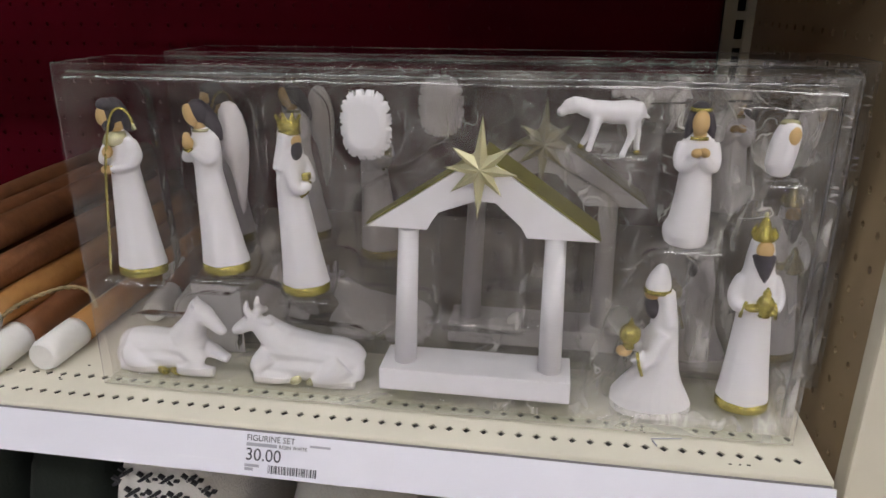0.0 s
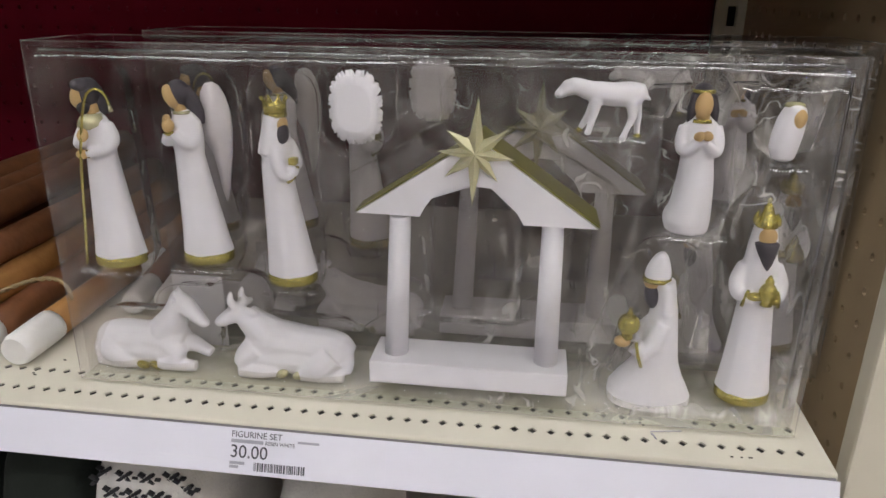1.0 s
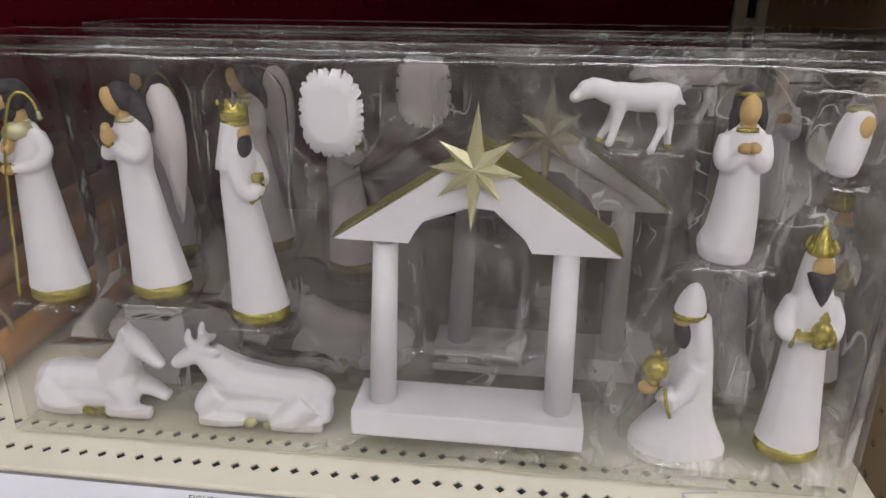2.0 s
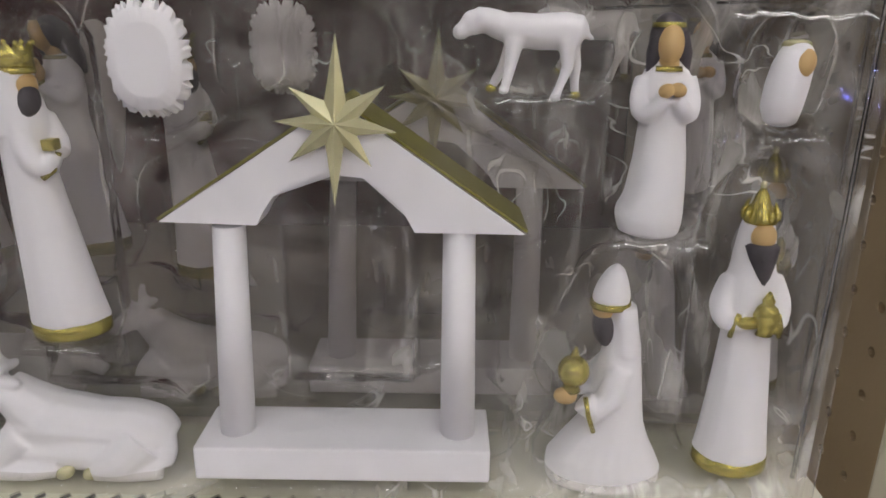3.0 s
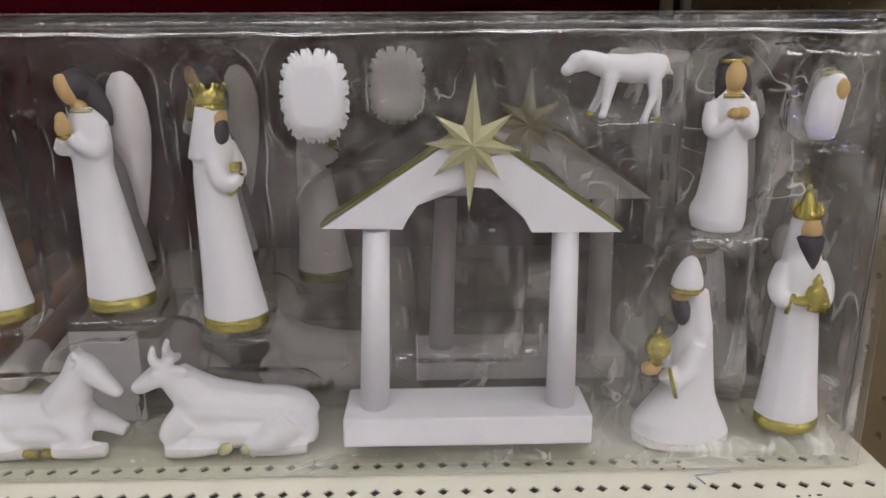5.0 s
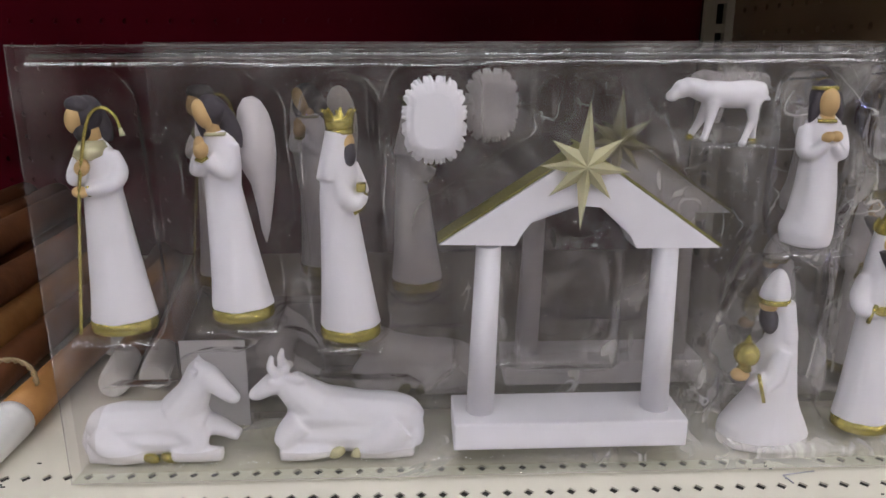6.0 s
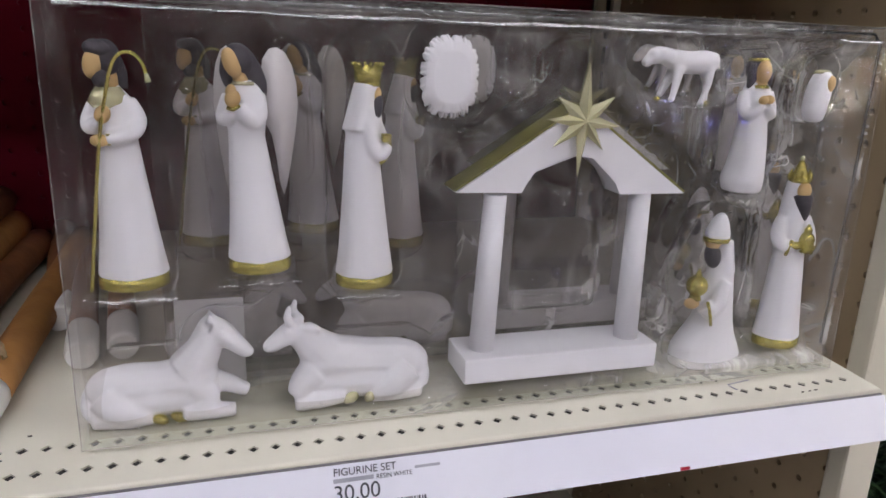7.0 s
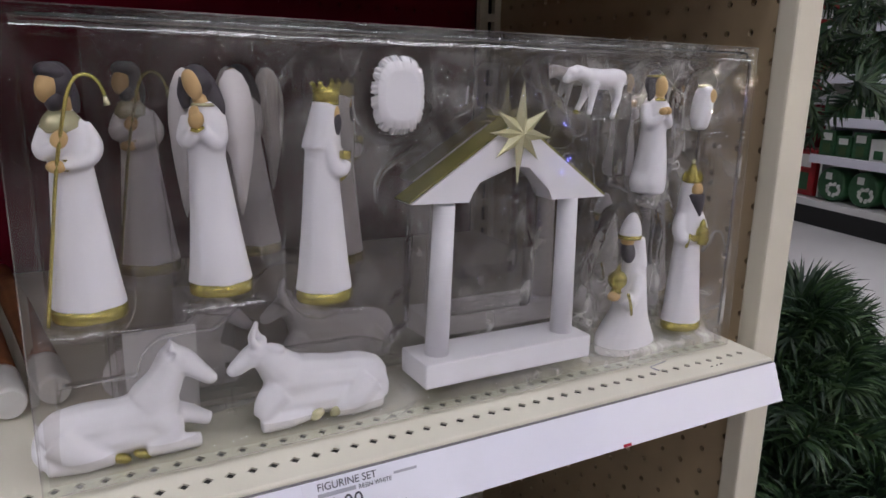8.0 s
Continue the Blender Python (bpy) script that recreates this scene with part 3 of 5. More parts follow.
# angel with wings
bm = bmesh.new()
robe(bm, (137.0, 98.5, 18.4, 15), (132.0, 182, 9.8, 8.5))
loft(bm, [(0.1322, FY, Z0 + 0.176, 0.0100, 0.0088), (0.1324, FY, Z0 + 0.190, 0.0112, 0.0092), (0.1324, FY, Z0 + 0.199, 0.0108, 0.0088), (0.1322, FY, Z0 + 0.205, 0.0086, 0.0074), (0.1310, FY, Z0 + 0.2095, 0.0050, 0.005)], W, 20)
ball(bm, off(129.6, 220.4, 1.2), (0.0078, 0.0082, 0.0092), H, (0, -24, 0))
ball(bm, off(125.6, 218.6, -4.0), (0.0047, 0.0054, 0.0084), K, (0, -20, 0))
arm(bm, [off(131, 222, 2), off(136, 215, 3.5), off(140, 207, 4), off(142, 199, 4)], [0.0062, 0.0058, 0.0046, 0.0018], H)
arm(bm, [off(125, 221, 4), off(122.8, 213, 5), off(123.5, 205.5, 5)], [0.0050, 0.0040, 0.0018], H)
tube(bm, [off(128.5, 214, -1), off(131, 206.5, -1.5)], [0.0036, 0.0042], K)
loft(bm, [(0.1312, FY - 0.001, Z0 + 0.2068, 0.0068, 0.0064), (0.1310, FY - 0.001, Z0 + 0.2088, 0.0058, 0.0054)], Q, 18)
arm(bm, [off(139.0, 202, -1), off(139.4, 191, -3), off(136.5, 186.5, -6.5), off(131, 190.5, -9.5), off(127.5, 195.5, -11)], [0.0044, 0.0049, 0.0047, 0.0040, 0.0034], W)
arm(bm, [off(124, 201, 0), off(120.8, 191, -3), off(121.0, 188.5, -7), off(124, 194, -10.5)], [0.0046, 0.0050, 0.0046, 0.0036], W)
ball(bm, off(125.4, 200.0, -12.2), (0.0042, 0.0032, 0.0050), K, (0, 14, 0))
ball(bm, off(124.6, 204.0, -11.8), (0.0028, 0.0026, 0.0038), K, (0, 14, 0))
tube(bm, [off(122.4, 195.2, -12.6), off(125.5, 194.2, -13.6), off(129.0, 196.0, -12.4)], 0.0012, G, 8)


def wing(bm, pts, dy0, dy1):
    """A feather-shaped blade with a rounded rim, from outline points (x, z)."""
    n = len(pts)
    cx, cz = sum(p[0] for p in pts) / n, sum(p[1] for p in pts) / n
    front, back = [], []
    for x, z in pts:
        t = (x - pts[0][0]) / 30.0
        front.append(bm.verts.new(off(x, z, dy0 + dy1 * t - 1.0)))
        back.append(bm.verts.new(off(x, z, dy0 + dy1 * t + 1.0)))
    t = (cx - pts[0][0]) / 30.0
    cf, cb = bm.verts.new(off(cx, cz, dy0 + dy1 * t - 2.4)), bm.verts.new(off(cx, cz, dy0 + dy1 * t + 2.2))
    for k in range(n):
        j = (k + 1) % n
        for f in (bm.faces.new((front[k], front[j], cf)), bm.faces.new((back[j], back[k], cb)), bm.faces.new((front[j], front[k], back[k], back[j]))):
            f.material_index, f.smooth = P, True


right = [(138, 196), (141, 212), (142.5, 221), (146, 226.5), (150.5, 227.6), (155, 225), (158.8, 218), (161.2, 208), (161.8, 196), (160.2, 180), (157.6, 164), (155, 150), (152.6, 142), (150.5, 150), (149, 164), (146.5, 178), (142, 187)]
wing(bm, right, 6, 3)
wing(bm, [(137 - 0.72 * (x - 131), z) for x, z in right], 6, -15)
figure("angel_figurine", bm, 137, 96, "white resin angel figurine with grey wings and gold hem", lean=0.0035)

# crowned king seen from the side
bm = bmesh.new()
robe(bm, (200.8, 85.5, 18.2, 15.0), (197.0, 176, 9.8, 9.5))
loft(bm, [(0.1975, FY, Z0 + 0.170, 0.0095, 0.0095), (0.1985, FY, Z0 + 0.186, 0.0110, 0.0100), (0.1995, FY, Z0 + 0.196, 0.0090, 0.009), (0.2000, FY, Z0 + 0.204, 0.0060, 0.006)], W, 20)
loft(bm, [(0.1935, FY, Z0 + 0.183, 0.0078, 0.0108), (0.1950, FY, Z0 + 0.190, 0.0076, 0.0104), (0.1985, FY, Z0 + 0.204, 0.0076, 0.0088), (0.2000, FY, Z0 + 0.211, 0.0074, 0.0074)], W, 20)
ball(bm, off(203.4, 203.5, -1), (0.0048, 0.0058, 0.0062), K)
ball(bm, off(204.6, 195.5, -2.5), (0.0042, 0.0062, 0.0090), H, (0, 8, 0))
crown(bm, 200.2, 209.5, 7.4, 11.0)
arm(bm, [off(199, 191, -5), off(200.5, 180, -6.5), off(203.8, 170.5, -7), off(208.5, 169.0, -6), off(212.0, 174.5, -4)], [0.0044, 0.0052, 0.0054, 0.0046, 0.0036], W)
arm(bm, [off(204.0, 190, 6), off(208.5, 178, 5), off(211.5, 174, 1)], [0.0052, 0.0056, 0.0042], W)
add_box(bm, off(208.6, 176.0, -8.0), off(213.8, 181.0, -1.0), G, 0.0008)
tube(bm, [off(207.0, 164.0, -9), off(211.5, 167.5, -7), off(213.6, 175, -4)], 0.0014, G, 8)
figure("king_figurine", bm, 201.5, 83, "white resin king figurine with a tall gold crown", lean=0.011)

# hay manger, seen from below, with a fringed rim
bm = bmesh.new()
n = 96
rings = [[], [], [], []]
for k in range(n):
    a = 2 * math.pi * k / n
    tooth = 1.0 - (0.20 if k % 6 == 0 else 0.0) * (0.75 + 0.25 * math.sin(5 * a)) + 0.03 * math.sin(2.7 * k)
    ex = 1.0 / ((abs(math.cos(a)) ** 2.6 + abs(math.sin(a)) ** 2.6) ** (1 / 2.6))
    c, s = math.cos(a) * ex, math.sin(a) * ex
    for r, fx, dy in ((0, 0.62, -4.0), (1, 0.86, -2.2), (2, 1.0, 1.5), (3, 0.97, 4.5)):
        q = tooth if r >= 2 else 1.0
        rings[r].append(bm.verts.new(off(252.5 + 18.4 * fx * q * c, 213.8 + 24.6 * fx * q * s, dy - 2)))
for r in range(3):
    for k in range(n):
        j = (k + 1) % n
        f = bm.faces.new((rings[r][k], rings[r][j], rings[r + 1][j], rings[r + 1][k]))
        f.smooth = r < 1
bm.faces.new(rings[0])
bm.faces.new(rings[3][::-1])
figure("manger_figurine", bm, 252.5, 189, "white resin manger with a fringed straw rim", melt=False)

# lamb, standing
bm = bmesh.new()
tube(bm, [off(402, 229.0, 0), off(409, 228.2, 0), off(420, 227.0, 0), off(431, 227.6, 0), off(437.5, 227, 0), off(440, 225.5, 0)], [0.0048, 0.0070, 0.0076, 0.0080, 0.0074, 0.0040], W, 14)
tube(bm, [off(404, 229.5, 0), off(398, 231.5, 0), off(394, 231.5, 0)], [0.0062, 0.0054, 0.0056], W, 12)
ball(bm, off(392.5, 230.6, 0), (0.0056, 0.0048, 0.0054), W)
ball(bm, off(387.6, 227.2, 0), (0.0044, 0.0038, 0.0036), W, (0, -30, 0))
ball(bm, off(396.5, 232.8, -4.4), (0.0030, 0.0014, 0.0022), W, (0, 30, 0))
ball(bm, off(396.5, 232.8, 4.4), (0.0030, 0.0014, 0.0022), W, (0, 30, 0))
ball(bm, off(441.6, 225.5, 0), (0.0030, 0.0016, 0.0016), W, (0, 30, 0))
for pts in ([(410, 224, -3), (408.5, 213, -3.5), (406.5, 204, -4)], [(411, 224, 4), (406, 212, 4.5), (401.5, 204, 5)], [(432, 224, -4), (433.0, 213, -4), (430.2, 206, -4.5), (428.3, 201, -5)], [(434.5, 224, 4), (437.5, 213, 4), (437.5, 206, 4), (438, 201.5, 4)]):
    tube(bm, [off(*p) for p in pts], [0.0044, 0.0027] + [0.0021] * (len(pts) - 2), W, 10)
for x, z, dy in ((406.0, 203, -4), (401.0, 203, 5), (428.0, 200, -5), (438.0, 200.5, 4)):
    ball(bm, off(x, z, dy), (0.0026, 0.0026, 0.0020), G if x in (401.0, 438.0) else W, seg=10)
figure("lamb_figurine", bm, 420, 199, "white resin standing lamb figurine with gold hooves")

# woman with folded hands
bm = bmesh.new()
loft(bm, [(0.4765, FY, Z0 + 0.1385, 0.0098, 0.010), (0.4755, FY, Z0 + 0.1400, 0.0138, 0.0130), (0.4750, FY, Z0 + 0.147, 0.0152, 0.0142), (0.4765, FY, Z0 + 0.160, 0.0132, 0.0128),
          (0.4770, FY, Z0 + 0.175, 0.0117, 0.0108), (0.4765, FY, Z0 + 0.190, 0.0102, 0.0092), (0.4765, FY, Z0 + 0.203, 0.0106, 0.0090), (0.4762, FY, Z0 + 0.212, 0.0096, 0.0080), (0.4758, FY, Z0 + 0.217, 0.0050, 0.005)], W, 24, wobble=0.015)
ball(bm, off(466.5, 148.5, 0), (0.0070, 0.0100, 0.0098), W)
ball(bm, off(475.8, 225.0, 1.5), (0.0078, 0.0080, 0.0108), H)
for dx in (-5.4, 6.0):
    arm(bm, [off(475.8 + dx * 0.8, 228, -1), off(475.8 + dx * 1.1, 219, -1.5), off(475.8 + dx * 1.35, 209.5, -1.5)], [0.0030, 0.0036, 0.0014], H)
ball(bm, off(475.6, 222.6, -5.0), (0.0054, 0.0052, 0.0084), K)
tube(bm, [off(475.8, 217, -2.5), off(475.9, 212, -2.5)], [0.0046, 0.0054], K)
loft(bm, [(0.4758, FY - 0.0015, Z0 + 0.2118, 0.0078, 0.0072), (0.4758, FY - 0.0015, Z0 + 0.2140, 0.0066, 0.0062)], G, 18)
loft(bm, [(0.4758, FY + 0.0012, Z0 + 0.2296, 0.0072, 0.0076), (0.4758, FY + 0.0012, Z0 + 0.2318, 0.0068, 0.0072)], G, 18)
for s in (-1, 1):
    arm(bm, [off(476.3 + s * 9.2, 209, 0), off(476.3 + s * 11.0, 200, -2), off(476.3 + s * 9.8, 194.0, -5), off(476.3 + s * 5.6, 196.5, -8.5), off(476.3 + s * 2.0, 201.5, -10)], [0.0042, 0.0045, 0.0044, 0.0038, 0.0032], W)
ball(bm, off(474.0, 204.2, -11.2), (0.0036, 0.0030, 0.0030), K, (0, -20, 0))
ball(bm, off(478.8, 204.6, -11.2), (0.0036, 0.0030, 0.0030), K, (0, 20, 0))
figure("woman_figurine", bm, 476, 138.5, "white resin woman figurine with folded hands and gold collar")

# swaddled child
bm = bmesh.new()
loft(bm, [(0.5285, FY, Z0 + 0.1885, 0.0035, 0.0035), (0.5285, FY, Z0 + 0.1902, 0.0070, 0.0060), (0.5280, FY, Z0 + 0.197, 0.0090, 0.0078), (0.5290, FY, Z0 + 0.206, 0.0094, 0.0080),
          (0.5302, FY, Z0 + 0.215, 0.0088, 0.0078), (0.5310, FY, Z0 + 0.221, 0.0070, 0.0070), (0.5312, FY, Z0 + 0.2245, 0.0040, 0.0045)], W, 20, wobble=0.012)
ball(bm, off(532.6, 215.8, -5.4), (0.0046, 0.0036, 0.0062), K, (0, 8, 0))
loft(bm, [(0.5310, FY + 0.0010, Z0 + 0.2226, 0.0064, 0.0060), (0.5312, FY + 0.0010, Z0 + 0.2246, 0.0056, 0.0052), (0.5312, FY + 0.0010, Z0 + 0.2256, 0.0030, 0.0030)], Q, 20)
figure("child_figurine", bm, 528.5, 188.5, "white resin swaddled child figurine with gold cap")

# kneeling king with a gift
bm = bmesh.new()
loft(bm, [(0.4650, FY, Z0 + 0.0045, 0.0255, 0.013), (0.4650, FY, Z0 + 0.0060, 0.0290, 0.0155), (0.4645, FY, Z0 + 0.013, 0.0300, 0.0165), (0.4630, FY, Z0 + 0.021, 0.0280, 0.016), (0.4640, FY, Z0 + 0.030, 0.0225, 0.0150),
          (0.4665, FY, Z0 + 0.040, 0.0165, 0.0138), (0.4680, FY, Z0 + 0.052, 0.0132, 0.0124), (0.4685, FY, Z0 + 0.066, 0.0112, 0.011), (0.4685, FY, Z0 + 0.080, 0.0095, 0.0095), (0.4675, FY, Z0 + 0.090, 0.0078, 0.008), (0.466, FY, Z0 + 0.100, 0.006, 0.006)], W, 24, wobble=0.012)
loft(bm, [(0.4700, FY, Z0 + 0.0785, 0.0078, 0.0105), (0.4698, FY, Z0 + 0.0800, 0.0085, 0.0108), (0.4690, FY, Z0 + 0.090, 0.0072, 0.0095), (0.4670, FY, Z0 + 0.103, 0.0070, 0.0085)], W, 20)
ball(bm, off(458.0, 101.5, -1), (0.0054, 0.0060, 0.0060), K)
ball(bm, off(459.2, 91.0, -1), (0.0056, 0.0066, 0.0100), H, (0, -12, 0))
loft(bm, [(0.4613, FY, Z0 + 0.1020, 0.0098, 0.0092), (0.4613, FY, Z0 + 0.1050, 0.0097, 0.0091)], G, 20)
loft(bm, [(0.4615, FY, Z0 + 0.1048, 0.0092, 0.0088), (0.4617, FY, Z0 + 0.110, 0.0086, 0.0084), (0.4622, FY, Z0 + 0.116, 0.0066, 0.0066), (0.4628, FY, Z0 + 0.121, 0.0040, 0.0040), (0.4630, FY, Z0 + 0.1232, 0.0014, 0.0014)], W, 20)
tube(bm, [off(468, 72, -7), off(462, 57, -10), off(455, 51, -11), off(449.5, 56, -10)], [0.0060, 0.0068, 0.0074, 0.0062], W)
tube(bm, [off(466, 72, 6), off(456, 58, 7), off(448, 58, 2)], [0.0060, 0.0066, 0.0056], W)
tube(bm, [off(449.8, 60.5, -15), off(452.0, 50, -17), off(454.8, 42, -15.5)], 0.0012, G, 8)
ball(bm, off(441.5, 57.5, -8), (0.0058, 0.0046, 0.0042), K)
ball(bm, off(444.8, 70.5, -7), (0.0078, 0.0078, 0.0080), G)
loft(bm, [(0.4448, FY - 0.007, Z0 + 0.0772, 0.0030, 0.0030), (0.4452, FY - 0.007, Z0 + 0.0835, 0.0005, 0.0005)], G, 10)
loft(bm, [(0.4440, FY - 0.007, Z0 + 0.0600, 0.0048, 0.0048), (0.4445, FY - 0.007, Z0 + 0.0650, 0.0030, 0.0030)], G, 14)
figure("kneeling_king_figurine", bm, 465, 4.5, "white resin kneeling king figurine holding a gold orb")

# standing king with a gold jar
bm = bmesh.new()
robe(bm, (529.5, 16.0, 18.6, 15), (527.5, 96, 11.0, 10))
loft(bm, [(0.5275, FY, Z0 + 0.090, 0.0108, 0.0100), (0.5272, FY, Z0 + 0.105, 0.0134, 0.0105), (0.5270, FY, Z0 + 0.118, 0.0120, 0.0095), (0.5268, FY, Z0 + 0.128, 0.0085, 0.008), (0.5267, FY, Z0 + 0.136, 0.0070, 0.007)], W, 20)
loft(bm, [(0.5270, FY + 0.001, Z0 + 0.118, 0.0108, 0.0100), (0.5269, FY + 0.001, Z0 + 0.132, 0.0094, 0.0090), (0.5267, FY + 0.001, Z0 + 0.142, 0.0078, 0.0078), (0.5266, FY + 0.001, Z0 + 0.147, 0.0066, 0.0066)], W, 20)
ball(bm, off(527.0, 139.0, -5.4), (0.0058, 0.0044, 0.0066), K)
loft(bm, [(0.5286, FY - 0.0095, Z0 + 0.1170, 0.0006, 0.0006), (0.5282, FY - 0.0090, Z0 + 0.1210, 0.0030, 0.0024), (0.5275, FY - 0.0068, Z0 + 0.1290, 0.0064, 0.0050), (0.5271, FY - 0.0054, Z0 + 0.1345, 0.0078, 0.0060), (0.5270, FY - 0.0060, Z0 + 0.1360, 0.0060, 0.0034)], H, 18)
loft(bm, [(0.5266, FY, Z0 + 0.1445, 0.0070, 0.0072), (0.5266, FY, Z0 + 0.1462, 0.0078, 0.0080), (0.5265, FY, Z0 + 0.1480, 0.0070, 0.0072), (0.5263, FY, Z0 + 0.1515, 0.0052, 0.0052), (0.5262, FY, Z0 + 0.1550, 0.0036, 0.0036), (0.5261, FY, Z0 + 0.1575, 0.0030, 0.0030), (0.5260, FY, Z0 + 0.1615, 0.0006, 0.0006)], G, 18)
for k in range(8):
    a = 2 * math.pi * k / 8 + 0.3
    c, q = math.cos(a), math.sin(a)
    tube(bm, [off(526.5 + 7.0 * c, 146.5, 7.2 * q), off(526.5 + 7.4 * c, 149.5, 7.6 * q), off(526.4 + 5.6 * c, 154.5 if k % 2 else 152.0, 5.8 * q)], [0.0018, 0.0015, 0.0005], G, 8)
ball(bm, off(526.0, 162.0, 0), (0.0016, 0.0016, 0.0022), Q, seg=8)
for s in (-1, 1):
    arm(bm, [off(527 + s * 9.6, 118, 0), off(527 + s * 13.6, 106, -2), off(527 + s * 12.2, 98, -6), off(528.5 + s * 6.0, 98, -10)], [0.0048, 0.0056, 0.0050, 0.0038], W)
    tube(bm, [off(528 + s * 9.0, 103, -11), off(528 + s * 11.0, 97, -11), off(528 + s * 11.5, 91, -9.5)], 0.0013, G, 8)
ball(bm, off(523.5, 98.8, -11.5), (0.0060, 0.0034, 0.0030), G)
ball(bm, off(535.5, 96.5, -11.5), (0.0042, 0.0034, 0.0030), G)
loft(bm, [(0.5308, FY - 0.0125, Z0 + 0.0935, 0.0040, 0.0036), (0.5308, FY - 0.0125, Z0 + 0.0955, 0.0030, 0.0030), (0.5308, FY - 0.0125, Z0 + 0.0990, 0.0056, 0.0046), (0.5308, FY - 0.0125, Z0 + 0.1035, 0.0060, 0.0050), (0.5308, FY - 0.0125, Z0 + 0.1070, 0.0046, 0.0042), (0.5308, FY - 0.0125, Z0 + 0.1090, 0.0024, 0.0024), (0.5308, FY - 0.0125, Z0 + 0.1105, 0.0030, 0.0030), (0.5308, FY - 0.0125, Z0 + 0.1150, 0.0006, 0.0006)], G, 16)
figure("standing_king_figurine", bm, 529.5, 13.5, "white resin standing king figurine with a gold jar")

# horse, lying down
bm = bmesh.new()
arm(bm, [off(36.5, 21, 0), off(44, 25.0, 0), off(58, 27, 0), off(75, 27, 0), off(90, 28, 0), off(100, 28, 0), off(107, 26, 0)], [0.0070, 0.0125, 0.0132, 0.0126, 0.0140, 0.0138, 0.0080], W, 3)
arm(bm, [off(42, 17, 0), off(70, 18.5, -1.5), off(100, 18, -1)], [0.0105, 0.0128, 0.0118], W)
arm(bm, [off(92, 34, 0), off(99, 43, -1), off(104, 52, -2), off(108, 60, -3)], [0.0140, 0.0122, 0.0098, 0.0078], W)
arm(bm, [off(107, 61.5, -3), off(113, 58, -4), off(120, 51.5, -5), off(126.5, 45.5, -5.5)], [0.0078, 0.0078, 0.0060, 0.0047], W)
ball(bm, off(126.8, 45.3, -5.5), (0.0048, 0.0042, 0.0042), W)
ball(bm, off(112.5, 61.5, -9.0), (0.0030, 0.0026, 0.0024), W, (0, 40, 0))
arm(bm, [off(92, 45, 1), off(98.5, 55, 0), off(103.5, 64, -1.5), off(109, 68.5, -3)], [0.0030, 0.0042, 0.0042, 0.0030], W)
for dy in (-7.0, 0.5):
    tube(bm, [off(106.0, 66.0, dy), off(106.0, 72.5, dy)], [0.0028, 0.0007], W, 8)
arm(bm, [off(96, 26, -5), off(103, 18, -8), off(97, 11.5, -9.5), off(91, 10.0, -10)], [0.0098, 0.0076, 0.0062, 0.0052], W)
tube(bm, [off(88, 9.5, -10), off(106, 9.5, -10.5), off(119, 8.5, -9.5)], [0.0054, 0.0054, 0.0046], W)
arm(bm, [off(102, 24, 3), off(114, 21, 3), off(121, 17.5, 2.5), off(127, 15, 2)], [0.0088, 0.0062, 0.0050, 0.0044], W)
arm(bm, [off(45, 23, -5), off(51, 17, -9), off(60, 12, -10.5), off(68, 10, -10.5)], [0.0120, 0.0102, 0.0070, 0.0050], W)
tube(bm, [off(37, 9.0, -9), off(56, 8.5, -11), off(71, 8.5, -10.5)], [0.0050, 0.0052, 0.0042], W)
arm(bm, [off(36, 24, 2), off(33.5, 15, -3), off(38, 8.5, -8)], [0.0050, 0.0042, 0.0030], W)
for x in (74.5, 86.0):
    ball(bm, off(x, 7.6, -11.5), (0.0058, 0.0036, 0.0030), G, (0, 22, 0), 10)
figure("horse_figurine", bm, 80, 4.0, "white resin lying horse figurine with gold hooves", passes=16, back=0.004)

# cow, lying down
bm = bmesh.new()
arm(bm, [off(162, 30, 0), off(170, 33, 0), off(186, 33, 0), off(205, 30.5, 0), off(222, 29.5, 0), off(233, 27, 0), off(240, 22, 0)], [0.0085, 0.0145, 0.0152, 0.0142, 0.0142, 0.0130, 0.0085], W, 3)
arm(bm, [off(168, 20, -1), off(200, 20, -2), off(232, 19, -1)], [0.0128, 0.0142, 0.0132], W)
arm(bm, [off(176, 37, 0), off(168, 45, -2), off(160, 54, -3)], [0.0148, 0.0122, 0.0092], W)
arm(bm, [off(160, 56, -3), off(153, 54.5, -4.5), off(146, 50.5, -5.5), off(141.5, 47.5, -6)], [0.0084, 0.0074, 0.0058, 0.0050], W)
ball(bm, off(140.8, 47.3, -6), (0.0047, 0.0044, 0.0042), W)
ball(bm, off(152.0, 58.0, -10.5), (0.0030, 0.0022, 0.0022), W)
for x, dy in ((153.0, -8.5), (157.4, 2)):
    arm(bm, [off(x + 2.5, 61.0, dy), off(x - 1.2, 67, dy - 1), off(x + 0.4, 75.0, dy - 1)], [0.0036, 0.0030, 0.0014], W)
ball(bm, off(166, 58.5, -8.5), (0.0072, 0.0034, 0.0034), W, (0, 12, 0))
ball(bm, off(160, 61.0, 6), (0.0030, 0.0054, 0.0026), W)
ball(bm, off(158.5, 63.0, -2.5), (0.0046, 0.0050, 0.0036), W)
arm(bm, [off(168, 28, -6), off(160, 21, -9), off(157, 14, -10.5)], [0.0108, 0.0086, 0.0064], W)
tube(bm, [off(155.0, 9.8, -11), off(172, 10.5, -12), off(187, 12.0, -11.5)], [0.0060, 0.0062, 0.0052], W)
